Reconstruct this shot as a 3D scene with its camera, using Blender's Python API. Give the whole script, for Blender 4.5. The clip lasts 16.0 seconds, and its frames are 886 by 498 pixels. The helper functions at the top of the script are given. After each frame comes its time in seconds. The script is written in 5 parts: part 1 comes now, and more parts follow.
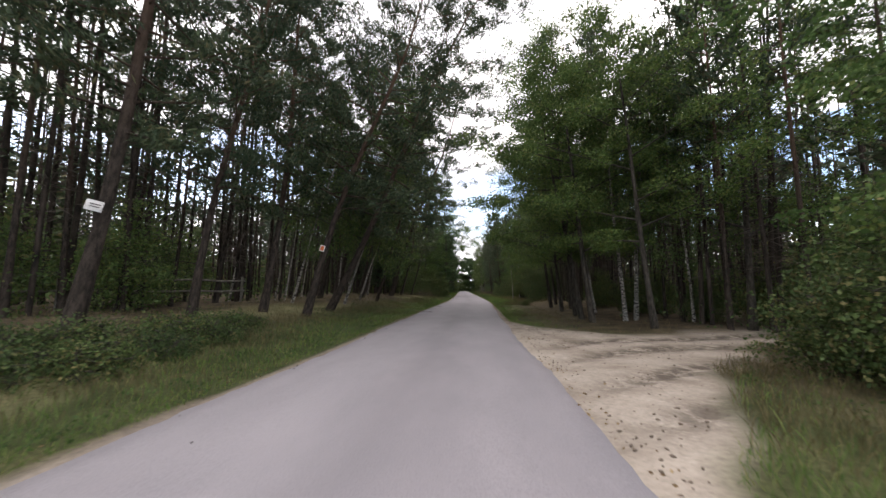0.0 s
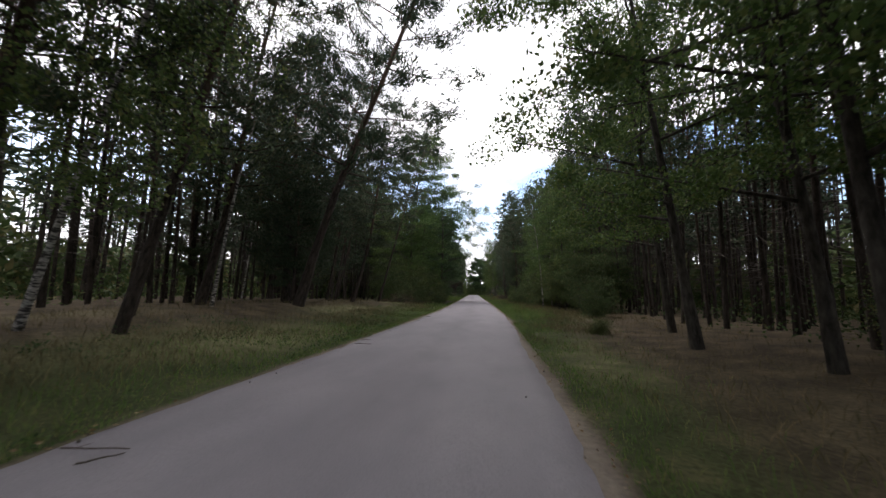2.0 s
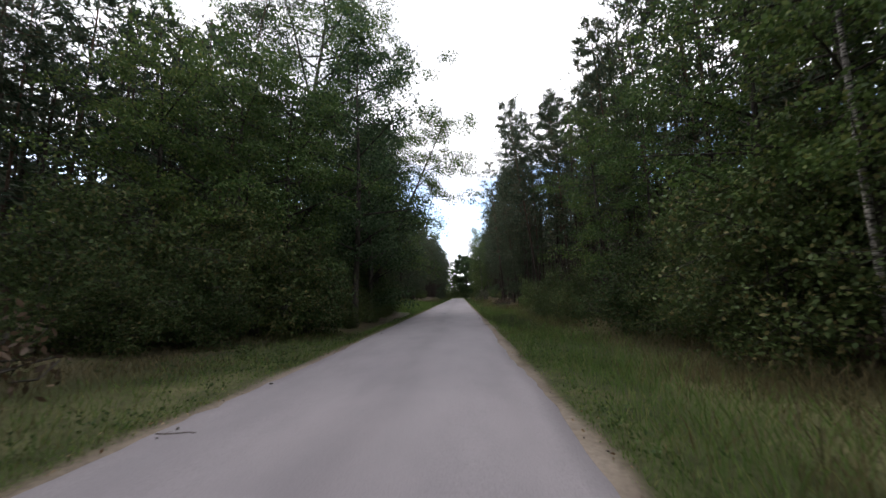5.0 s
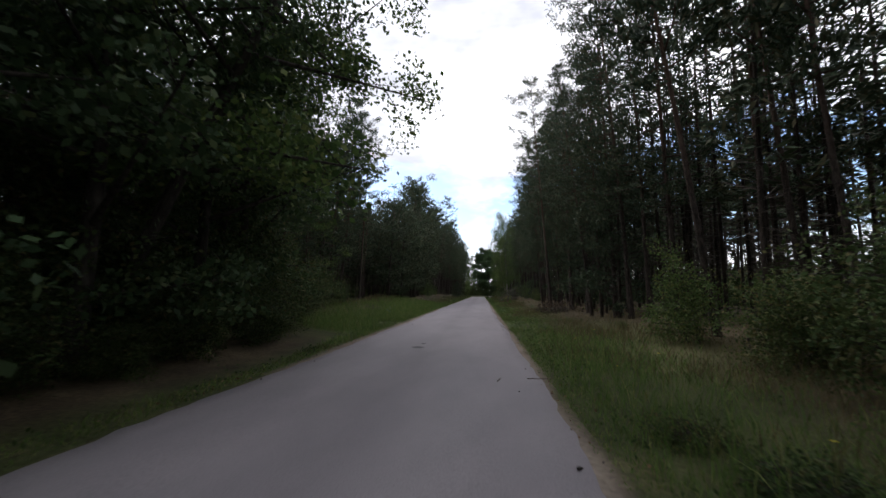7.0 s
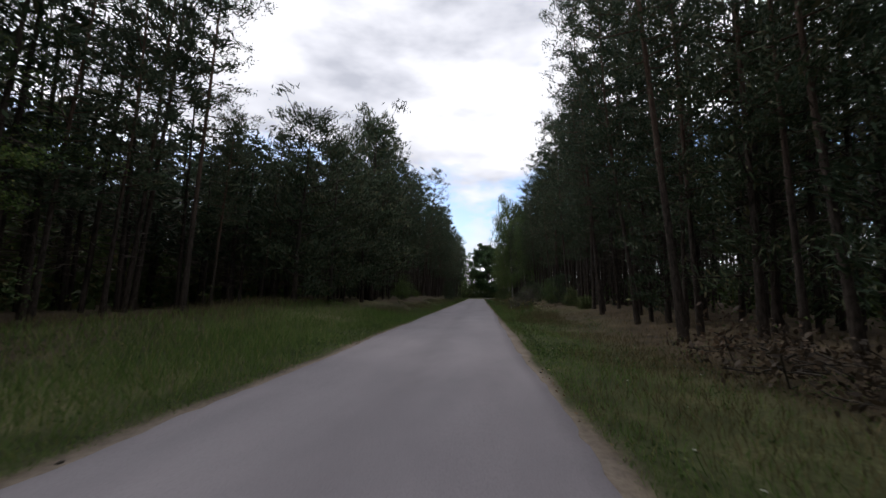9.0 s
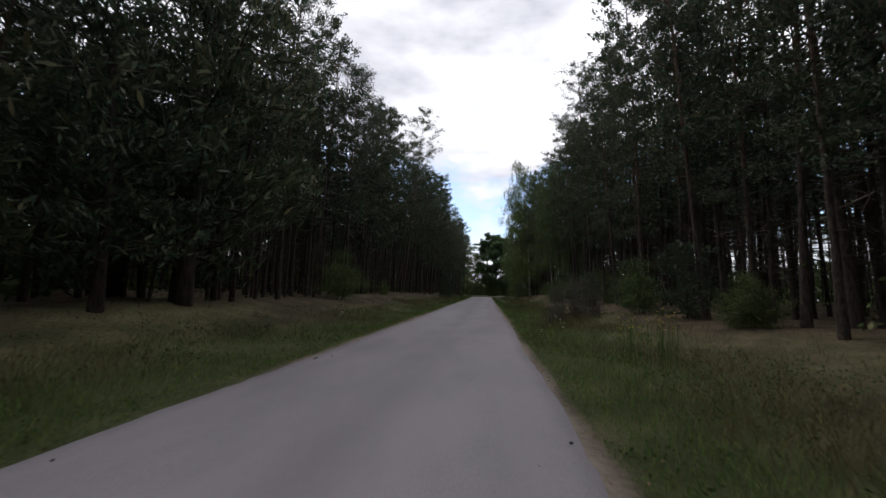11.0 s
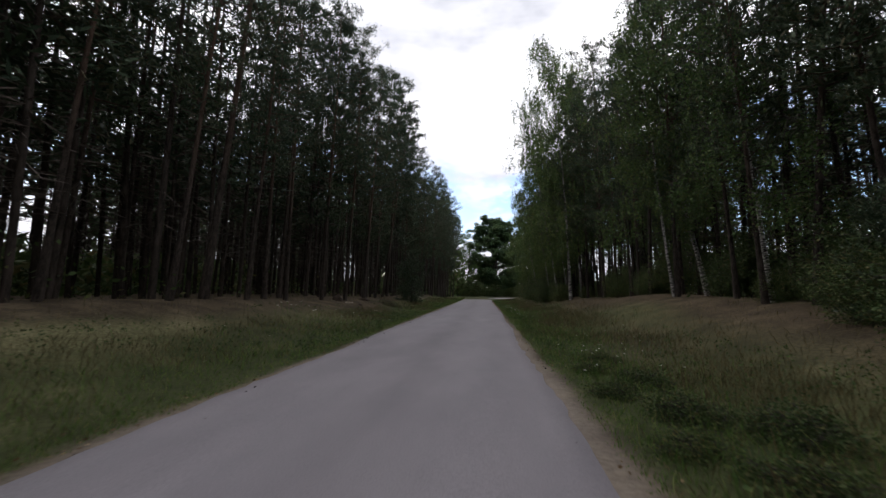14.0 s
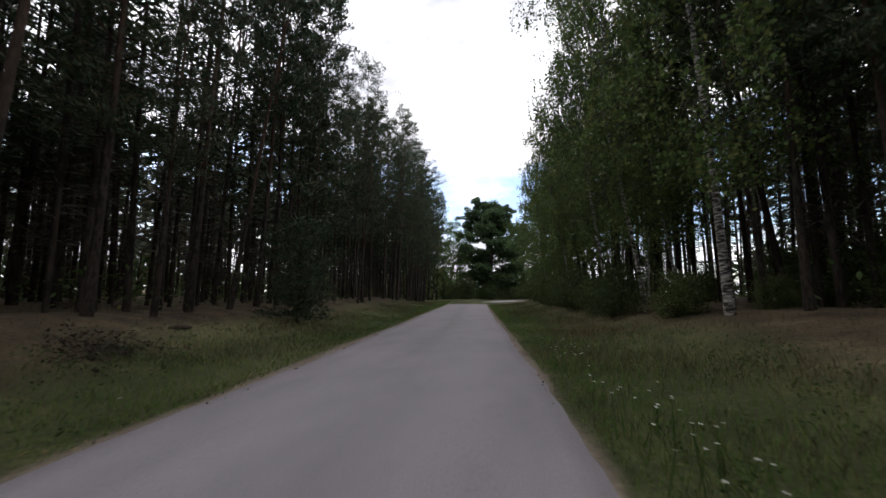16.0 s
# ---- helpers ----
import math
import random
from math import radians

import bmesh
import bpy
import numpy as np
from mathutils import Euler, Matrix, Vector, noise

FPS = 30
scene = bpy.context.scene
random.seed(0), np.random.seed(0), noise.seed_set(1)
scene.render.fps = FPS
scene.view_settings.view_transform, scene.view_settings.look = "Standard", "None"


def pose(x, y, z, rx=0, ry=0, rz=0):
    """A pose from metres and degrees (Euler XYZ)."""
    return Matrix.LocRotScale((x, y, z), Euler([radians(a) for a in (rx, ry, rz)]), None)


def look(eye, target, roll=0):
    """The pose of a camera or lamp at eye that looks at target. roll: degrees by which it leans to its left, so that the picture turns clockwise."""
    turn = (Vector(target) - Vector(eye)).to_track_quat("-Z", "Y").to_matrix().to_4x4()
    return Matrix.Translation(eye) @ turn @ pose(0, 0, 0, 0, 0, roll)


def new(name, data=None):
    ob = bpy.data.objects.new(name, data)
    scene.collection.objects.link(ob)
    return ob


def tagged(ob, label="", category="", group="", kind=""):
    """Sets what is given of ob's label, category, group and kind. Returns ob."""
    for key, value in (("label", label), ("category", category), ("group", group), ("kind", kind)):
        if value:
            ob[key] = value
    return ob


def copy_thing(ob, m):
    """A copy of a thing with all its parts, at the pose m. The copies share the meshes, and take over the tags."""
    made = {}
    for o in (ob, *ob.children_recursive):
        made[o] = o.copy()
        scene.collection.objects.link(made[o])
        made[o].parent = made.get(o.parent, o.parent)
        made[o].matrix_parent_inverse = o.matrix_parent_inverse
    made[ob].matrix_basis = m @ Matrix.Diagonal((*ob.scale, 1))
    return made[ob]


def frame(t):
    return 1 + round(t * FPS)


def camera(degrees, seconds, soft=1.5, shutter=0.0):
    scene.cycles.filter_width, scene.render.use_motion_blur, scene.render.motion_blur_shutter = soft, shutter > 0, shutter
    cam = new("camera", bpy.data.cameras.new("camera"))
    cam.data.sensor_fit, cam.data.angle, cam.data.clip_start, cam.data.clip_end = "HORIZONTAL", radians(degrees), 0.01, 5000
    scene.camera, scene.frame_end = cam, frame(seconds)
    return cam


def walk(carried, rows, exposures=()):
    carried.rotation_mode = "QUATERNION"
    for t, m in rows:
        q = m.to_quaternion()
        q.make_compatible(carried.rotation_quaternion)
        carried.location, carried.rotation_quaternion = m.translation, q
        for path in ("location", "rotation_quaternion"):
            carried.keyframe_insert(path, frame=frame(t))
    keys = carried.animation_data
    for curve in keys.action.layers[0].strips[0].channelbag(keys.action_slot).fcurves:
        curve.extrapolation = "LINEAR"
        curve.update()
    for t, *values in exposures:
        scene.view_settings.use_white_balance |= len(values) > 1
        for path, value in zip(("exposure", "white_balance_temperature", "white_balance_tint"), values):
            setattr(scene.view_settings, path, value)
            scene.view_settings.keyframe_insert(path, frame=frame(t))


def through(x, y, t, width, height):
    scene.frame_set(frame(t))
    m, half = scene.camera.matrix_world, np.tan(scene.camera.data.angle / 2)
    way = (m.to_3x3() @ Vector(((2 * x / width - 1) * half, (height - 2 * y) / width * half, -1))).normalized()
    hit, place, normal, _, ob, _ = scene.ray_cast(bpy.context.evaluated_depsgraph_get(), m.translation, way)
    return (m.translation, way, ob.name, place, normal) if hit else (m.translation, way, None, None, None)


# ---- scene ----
# ---- the road's line: s metres along it, u metres to the right of the ridden line ----
SPEED = 7.0
BEND = ((-200.0, 0.0), (25.0, 0.0), (47.5, 0.042), (900.0, 0.042))
_S = np.arange(-200.0, 800.0, 0.5)
_PSI = np.interp(_S, [b[0] for b in BEND], [b[1] for b in BEND])
_X = np.cumsum(-np.sin(_PSI)) * 0.5
_Y = np.cumsum(np.cos(_PSI)) * 0.5
_X -= np.interp(0.0, _S, _X)
_Y -= np.interp(0.0, _S, _Y)


def heading(s):
    return float(np.interp(s, _S, _PSI))


def spot(s, u, z=0.0):
    """World place of a point s metres along the road and u metres right of the ridden line."""
    p = heading(s)
    return (float(np.interp(s, _S, _X)) + u * math.cos(p), float(np.interp(s, _S, _Y)) + u * math.sin(p), z)


def spots(s, u):
    p = np.interp(s, _S, _PSI)
    return np.interp(s, _S, _X) + u * np.cos(p), np.interp(s, _S, _Y) + u * np.sin(p)


def road_spots(s, u):
    """The same for the road itself, which turns right at s = 142 while the strip of woods goes straight on."""
    over = np.clip(s - 142.5, 0, 45)
    turn = over / 30.0
    past = np.maximum(0, s - 187.5)
    ahead = 30.0 * np.sin(turn) + past * math.cos(1.5)
    right = 30.0 * (1 - np.cos(turn)) + past * math.sin(1.5)
    return spots(np.minimum(s, 142.5) + ahead - u * np.sin(turn), right + u * np.cos(turn))


# ---- camera: seconds, metres right of its line, degrees left of the road, upward pitch, roll ----
cam = camera(98.0, 16.0, soft=1.5, shutter=0.1)
EYE = 1.0
RIDE = [
    (0.0, -0.05, 5.16, 5.87, -0.71),
    (0.5, 0.03, 6.35, 6.22, -1.04),
    (1.0, 0.14, 5.14, 6.58, 0.75),
    (1.5, -0.01, 5.85, 6.43, -0.41),
    (2.0, 0.17, 6.91, 6.32, -1.07),
    (2.5, 0.16, 6.66, 6.42, 0.93),
    (3.0, -0.12, 7.04, 6.88, -0.12),
    (3.5, -0.07, 5.27, 7.04, 1.84),
    (4.0, -0.03, 5.08, 6.74, 1.55),
    (6.5, 0.04, 2.29, 7.05, 0.56),
    (7.0, 0.08, 5.74, 6.41, -0.79),
    (7.5, 0.10, 6.43, 6.59, -1.14),
    (8.0, -0.01, 4.61, 6.72, 0.28),
    (8.5, 0.07, 7.45, 6.76, -0.51),
    (9.0, -0.03, 5.48, 6.63, -0.97),
    (11.5, 0.04, 6.86, 6.08, -1.57),
    (12.0, -0.05, 6.51, 6.45, 0.80),
    (12.5, -0.08, 7.38, 6.27, 0.67),
    (13.0, -0.18, 4.22, 6.45, -0.40),
    (13.5, -0.05, 5.74, 6.39, 1.03),
    (14.0, -0.02, 6.13, 6.17, -0.90),
    (14.5, 0.03, 4.73, 6.49, 0.66),
    (15.0, 0.12, 6.72, 6.38, 0.90),
    (15.5, 0.05, 6.23, 6.12, -0.85),
    (16.0, 0.05, 5.18, 6.40, -0.23),
]
walk(cam, [(t, pose(*spot(SPEED * t, u, EYE), 90 + p, r, math.degrees(heading(SPEED * t)) + w)) for t, u, w, p, r in RIDE],
     exposures=((0.0, 0.78, 6850, 13), (1.0, 0.82, 6800, 14), (1.5, 0.6, 6700, 13), (2.0, 0.52, 6600, 13), (2.5, 0.47, 6500, 13), (3.0, 0.57, 6500, 13), (4.0, 0.55, 6500, 13), (6.5, 0.14, 6350, 13), (9.0, -0.36, 6350, 13), (11.5, -0.22, 6400, 13), (12.0, -0.16, 6400, 13), (14.0, -0.11, 6450, 13), (16.0, 0.07, 6500, 13)))

# ---- sky and sun ----
SUN_EL, SUN_AZ = 48.0, -55.0
world = bpy.data.worlds.new("sky")
scene.world = world
world.use_nodes = True
wn, wl = world.node_tree.nodes, world.node_tree.links
wn.clear()
w_out = wn.new("ShaderNodeOutputWorld")
w_bg = wn.new("ShaderNodeBackground")
w_sky = wn.new("ShaderNodeTexSky")
w_sky.sky_type, w_sky.sun_disc = "NISHITA", False
w_sky.sun_elevation, w_sky.sun_rotation = radians(SUN_EL), radians(SUN_AZ)
w_co = wn.new("ShaderNodeTexCoord")
w_map = wn.new("ShaderNodeMapping")
w_map.inputs["Scale"].default_value = (1.0, 1.0, 2.6)
w_map.inputs["Location"].default_value = (0.3, 0.0, 0.1)
w_noise = wn.new("ShaderNodeTexNoise")
w_noise.inputs["Scale"].default_value = 2.2
w_noise.inputs["Detail"].default_value = 7.0
w_noise.inputs["Roughness"].default_value = 0.55
w_ramp = wn.new("ShaderNodeValToRGB")
w_ramp.color_ramp.elements[0].position, w_ramp.color_ramp.elements[1].position = 0.565, 0.65
w_grey = wn.new("ShaderNodeTexNoise")
w_grey.inputs["Scale"].default_value = 3.1
w_grey.inputs["Detail"].default_value = 5.0
w_gramp = wn.new("ShaderNodeValToRGB")
w_gramp.color_ramp.elements[0].position, w_gramp.color_ramp.elements[1].position = 0.3, 0.65
w_gramp.color_ramp.elements[0].color = (7.6, 7.9, 8.7, 1)
w_gramp.color_ramp.elements[1].color = (19.0, 19.0, 19.3, 1)
w_mix = wn.new("ShaderNodeMix")
w_mix.data_type = "RGBA"
w_sep = wn.new("ShaderNodeSeparateXYZ")
w_lift = wn.new("ShaderNodeValToRGB")
for w_pos, w_val in ((0.09, 0.45), (0.15, 0.15), (0.18, 0.0), (0.275, 0.0), (0.33, 0.48), (0.45, 0.8)):
    w_el = w_lift.color_ramp.elements.new(w_pos)
    w_el.color = (w_val, w_val, w_val, 1)
w_lift.color_ramp.elements[0].color = (0.62, 0.62, 0.62, 1)
w_lift.color_ramp.elements[-1].color = (0.8, 0.8, 0.8, 1)
w_sum = wn.new("ShaderNodeMath")
w_sum.operation = "MULTIPLY_ADD"
w_sum.inputs[1].default_value = 0.35
wl.new(w_co.outputs["Generated"], w_sep.inputs["Vector"])
wl.new(w_sep.outputs["Z"], w_lift.inputs["Fac"])
wl.new(w_lift.outputs["Color"], w_sum.inputs[0])
wl.new(w_noise.outputs["Fac"], w_sum.inputs[2])
wl.new(w_co.outputs["Generated"], w_map.inputs["Vector"])
wl.new(w_map.outputs["Vector"], w_noise.inputs["Vector"])
wl.new(w_map.outputs["Vector"], w_grey.inputs["Vector"])
wl.new(w_sum.outputs["Value"], w_ramp.inputs["Fac"])
wl.new(w_grey.outputs["Fac"], w_gramp.inputs["Fac"])
wl.new(w_ramp.outputs["Color"], w_mix.inputs["Factor"])
w_blue = wn.new("ShaderNodeVectorMath")
w_blue.operation = "SCALE"
w_blue.inputs["Scale"].default_value = 2.4
wl.new(w_sky.outputs["Color"], w_blue.inputs[0])
wl.new(w_blue.outputs["Vector"], w_mix.inputs["A"])
wl.new(w_gramp.outputs["Color"], w_mix.inputs["B"])
wl.new(w_mix.outputs["Result"], w_bg.inputs["Color"])
w_bg.inputs["Strength"].default_value = 0.1
wl.new(w_bg.outputs["Background"], w_out.inputs["Surface"])

sun = new("sun", bpy.data.lights.new("sun", "SUN"))
sun.data.energy, sun.data.angle, sun.data.color = 0.9, radians(14), (1.0, 0.95, 0.88)
az = radians(SUN_AZ)
sun.matrix_world = look((0, 0, 60), (-60 * math.sin(az) * math.cos(radians(SUN_EL)), -60 * math.cos(az) * math.cos(radians(SUN_EL)), 60 - 60 * math.sin(radians(SUN_EL))))


# ---- materials ----
def material(name, rough=0.8, spec=0.3):
    m = bpy.data.materials.new(name)
    m.use_nodes = True
    b = m.node_tree.nodes["Principled BSDF"]
    b.inputs["Roughness"].default_value = rough
    b.inputs["Specular IOR Level"].default_value = spec
    return m, m.node_tree.nodes, m.node_tree.links, b


def ramp_of(nodes, stops):
    r = nodes.new("ShaderNodeValToRGB")
    while len(r.color_ramp.elements) < len(stops):
        r.color_ramp.elements.new(0.5)
    for e, (p, c) in zip(r.color_ramp.elements, stops):
        e.position, e.color = p, (*c, 1)
    return r


def noise_of(nodes, links, scale, detail=5.0, stretch=None, kind="Object", rough=0.55):
    co = nodes.new("ShaderNodeTexCoord")
    n = nodes.new("ShaderNodeTexNoise")
    n.inputs["Scale"].default_value, n.inputs["Detail"].default_value, n.inputs["Roughness"].default_value = scale, detail, rough
    src = co.outputs[kind]
    if stretch:
        mp = nodes.new("ShaderNodeMapping")
        mp.inputs["Scale"].default_value = stretch
        links.new(src, mp.inputs["Vector"])
        src = mp.outputs["Vector"]
    links.new(src, n.inputs["Vector"])
    return n


def mix_of(nodes, links, fac, a, b, kind="MIX"):
    m = nodes.new("ShaderNodeMix")
    m.data_type, m.blend_type = "RGBA", kind
    for key, v in (("Factor", fac), ("A", a), ("B", b)):
        if isinstance(v, (int, float)):
            m.inputs[key].default_value = v
        elif isinstance(v, tuple):
            m.inputs[key].default_value = (*v, 1)
        else:
            links.new(v, m.inputs[key])
    return m.outputs["Result"]


def bump_of(nodes, links, bsdf, height, strength, distance):
    b = nodes.new("ShaderNodeBump")
    b.inputs["Strength"].default_value, b.inputs["Distance"].default_value = strength, distance
    links.new(height, b.inputs["Height"])
    links.new(b.outputs["Normal"], bsdf.inputs["Normal"])


def rgb_of(nodes, colour):
    n = nodes.new("ShaderNodeRGB")
    n.outputs[0].default_value = (*colour, 1)
    return n.outputs[0]


def asphalt():
    m, n, l, b = material("worn_asphalt", 0.85, 0.25)
    big = noise_of(n, l, 0.35, 4, (1.0, 0.25, 1.0))
    fine = noise_of(n, l, 95.0, 3)
    mid = noise_of(n, l, 1.6, 6, (1.0, 0.4, 1.0))
    r1 = ramp_of(n, ((0.3, (0.215, 0.197, 0.214)), (0.7, (0.262, 0.243, 0.262))))
    l.new(big.outputs["Fac"], r1.inputs["Fac"])
    r2 = ramp_of(n, ((0.3, (0.84, 0.84, 0.84)), (0.5, (1.0, 1.0, 1.0)), (0.72, (1.09, 1.09, 1.08))))
    l.new(fine.outputs["Fac"], r2.inputs["Fac"])
    r3 = ramp_of(n, ((0.3, (0.90, 0.90, 0.90)), (0.7, (1.08, 1.07, 1.06))))
    l.new(mid.outputs["Fac"], r3.inputs["Fac"])
    c = mix_of(n, l, 1.0, r1.outputs["Color"], r2.outputs["Color"], "MULTIPLY")
    c = mix_of(n, l, 1.0, c, r3.outputs["Color"], "MULTIPLY")
    wear = n.new("ShaderNodeAttribute")
    wear.attribute_name = "wear"
    c = mix_of(n, l, 1.0, c, wear.outputs["Color"], "MULTIPLY")
    l.new(c, b.inputs["Base Color"])
    bump_of(n, l, b, fine.outputs["Fac"], 0.35, 0.006)
    return m


def earth():
    """Forest ground: grass, needle litter and sand, shared out by the sheet's cover layers."""
    m, n, l, b = material("forest_ground", 0.95, 0.1)
    at = n.new("ShaderNodeAttribute")
    at.attribute_name = "cover"
    sep = n.new("ShaderNodeSeparateColor")
    l.new(at.outputs["Color"], sep.inputs["Color"])
    fine = noise_of(n, l, 22.0, 6)
    mid = noise_of(n, l, 1.6, 6)
    grass = ramp_of(n, ((0.3, (0.032, 0.041, 0.016)), (0.55, (0.055, 0.064, 0.026)), (0.78, (0.100, 0.092, 0.045))))
    l.new(mid.outputs["Fac"], grass.inputs["Fac"])
    litter = ramp_of(n, ((0.3, (0.040, 0.031, 0.021)), (0.55, (0.078, 0.060, 0.039)), (0.75, (0.130, 0.106, 0.067))))
    l.new(mid.outputs["Fac"], litter.inputs["Fac"])
    dry = ramp_of(n, ((0.3, (0.16, 0.15, 0.075)), (0.7, (0.30, 0.27, 0.15))))
    l.new(mid.outputs["Fac"], dry.inputs["Fac"])
    speck = ramp_of(n, ((0.3, (0.55, 0.55, 0.55)), (0.5, (0.95, 0.95, 0.95)), (0.7, (1.35, 1.35, 1.35))))
    l.new(fine.outputs["Fac"], speck.inputs["Fac"])
    c = mix_of(n, l, sep.outputs["Red"], litter.outputs["Color"], grass.outputs["Color"])
    c = mix_of(n, l, sep.outputs["Green"], c, dry.outputs["Color"])
    sand = ramp_of(n, ((0.30, (0.19, 0.156, 0.128)), (0.46, (0.315, 0.267, 0.225)), (0.7, (0.415, 0.358, 0.306))))
    l.new(noise_of(n, l, 0.9, 8, None, "Object", 0.62).outputs["Fac"], sand.inputs["Fac"])
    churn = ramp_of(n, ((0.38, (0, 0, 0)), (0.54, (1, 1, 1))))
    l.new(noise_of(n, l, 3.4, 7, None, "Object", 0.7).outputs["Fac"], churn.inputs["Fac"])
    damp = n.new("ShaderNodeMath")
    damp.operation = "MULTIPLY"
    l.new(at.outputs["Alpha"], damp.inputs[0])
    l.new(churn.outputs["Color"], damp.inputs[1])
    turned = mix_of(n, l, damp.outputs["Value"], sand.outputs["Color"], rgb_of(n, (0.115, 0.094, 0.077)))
    grain = ramp_of(n, ((0.3, (0.82, 0.82, 0.82)), (0.5, (1.0, 1.0, 1.0)), (0.7, (1.12, 1.12, 1.12))))
    l.new(fine.outputs["Fac"], grain.inputs["Fac"])
    c = mix_of(n, l, 1.0, c, speck.outputs["Color"], "MULTIPLY")
    turned = mix_of(n, l, 1.0, turned, grain.outputs["Color"], "MULTIPLY")
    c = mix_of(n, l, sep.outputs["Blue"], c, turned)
    l.new(c, b.inputs["Base Color"])
    bump_of(n, l, b, fine.outputs["Fac"], 0.6, 0.03)
    return m


def bark(name, dark, light, upper=None, scale=9.0):
    m, n, l, b = material(name, 0.9, 0.15)
    f = noise_of(n, l, scale, 8, (1.0, 1.0, 0.3), rough=0.68)
    r = ramp_of(n, ((0.38, dark), (0.5, tuple(0.6 * v for v in light)), (0.64, light)))
    l.new(f.outputs["Fac"], r.inputs["Fac"])
    c = r.outputs["Color"]
    if upper:
        co = n.new("ShaderNodeTexCoord")
        sep = n.new("ShaderNodeSeparateXYZ")
        l.new(co.outputs["Object"], sep.inputs["Vector"])
        mr = n.new("ShaderNodeMapRange")
        mr.inputs["From Min"].default_value, mr.inputs["From Max"].default_value = 5.0, 13.0
        l.new(sep.outputs["Z"], mr.inputs["Value"])
        u = ramp_of(n, ((0.3, tuple(0.6 * v for v in upper)), (0.7, upper)))
        l.new(f.outputs["Fac"], u.inputs["Fac"])
        c = mix_of(n, l, mr.outputs["Result"], c, u.outputs["Color"])
    l.new(c, b.inputs["Base Color"])
    bump_of(n, l, b, f.outputs["Fac"], 0.8, 0.03)
    return m


def birch_bark():
    m, n, l, b = material("birch_bark", 0.7, 0.25)
    marks = noise_of(n, l, 5.0, 5, (1.0, 1.0, 4.0))
    r = ramp_of(n, ((0.44, (0.030, 0.027, 0.025)), (0.52, (0.24, 0.225, 0.205)), (0.72, (0.46, 0.435, 0.40))))
    l.new(marks.outputs["Fac"], r.inputs["Fac"])
    l.new(r.outputs["Color"], b.inputs["Base Color"])
    bump_of(n, l, b, marks.outputs["Fac"], 0.4, 0.01)
    return m


def leafy(name, dark, light, warm, through=0.25, rough=0.55):
    """Leaves: tint differs from leaf to leaf and from tree to tree; some light passes through."""
    m, n, l, b = material(name, rough, 0.14)
    g = n.new("ShaderNodeNewGeometry")
    r = ramp_of(n, ((0.0, dark), (0.75, light), (1.0, warm)))
    l.new(g.outputs["Random Per Island"], r.inputs["Fac"])
    o = n.new("ShaderNodeObjectInfo")
    hue = ramp_of(n, ((0.0, (0.80, 0.86, 0.85)), (1.0, (1.22, 1.14, 1.05))))
    l.new(o.outputs["Random"], hue.inputs["Fac"])
    c = mix_of(n, l, 1.0, r.outputs["Color"], hue.outputs["Color"], "MULTIPLY")
    l.new(c, b.inputs["Base Color"])
    t = n.new("ShaderNodeBsdfTranslucent")
    l.new(c, t.inputs["Color"])
    mx = n.new("ShaderNodeMixShader")
    mx.inputs["Fac"].default_value = through
    l.new(b.outputs["BSDF"], mx.inputs[1])
    l.new(t.outputs["BSDF"], mx.inputs[2])
    l.new(mx.outputs["Shader"], n["Material Output"].inputs["Surface"])
    return m


def plain(name, colour, rough=0.7):
    m, n, l, b = material(name, rough, 0.3)
    f = noise_of(n, l, 14.0, 4)
    r = ramp_of(n, ((0.3, tuple(0.75 * v for v in colour)), (0.7, colour)))
    l.new(f.outputs["Fac"], r.inputs["Fac"])
    l.new(r.outputs["Color"], b.inputs["Base Color"])
    return m


ASPHALT, EARTH = asphalt(), earth()
PINE_BARK = bark("pine_bark", (0.016, 0.013, 0.011), (0.062, 0.049, 0.041), (0.110, 0.070, 0.049))
OAK_BARK = bark("oak_bark", (0.020, 0.018, 0.015), (0.075, 0.066, 0.056))
BIRCH_BARK = birch_bark()
NEEDLES = leafy("pine_needles", (0.026, 0.044, 0.026), (0.058, 0.084, 0.046), (0.105, 0.098, 0.055), 0.12)
OAK_LEAF = leafy("oak_leaves", (0.040, 0.074, 0.024), (0.092, 0.150, 0.044), (0.150, 0.172, 0.056), 0.36)
BIRCH_LEAF = leafy("birch_leaves", (0.048, 0.084, 0.028), (0.095, 0.148, 0.048), (0.150, 0.160, 0.056), 0.34)
SHRUB_LEAF = leafy("shrub_leaves", (0.036, 0.060, 0.022), (0.080, 0.120, 0.042), (0.150, 0.130, 0.060), 0.28)
GRASS = leafy("grass_blades", (0.058, 0.112, 0.028), (0.118, 0.196, 0.052), (0.240, 0.240, 0.105), 0.48)
OLIVE_GRASS = leafy("olive_grass", (0.062, 0.058, 0.029), (0.125, 0.106, 0.053), (0.225, 0.178, 0.104), 0.42)
DRY_LEAF = leafy("broom_leaves", (0.045, 0.060, 0.040), (0.085, 0.100, 0.066), (0.14, 0.135, 0.09), 0.25)
# oak leaf tints darkened: the shade on these crowns is put into the colour
SHADED_LEAF = leafy("shaded_oak_leaves", (0.030, 0.058, 0.026), (0.066, 0.108, 0.046), (0.100, 0.130, 0.056), 0.28)
WEED = leafy("weed_leaves", (0.030, 0.058, 0.020), (0.062, 0.108, 0.034), (0.120, 0.150, 0.055), 0.3)
TAN_LEAF = leafy("tan_fallen_leaves", (0.10, 0.062, 0.036), (0.22, 0.15, 0.085), (0.36, 0.27, 0.16), 0.1)
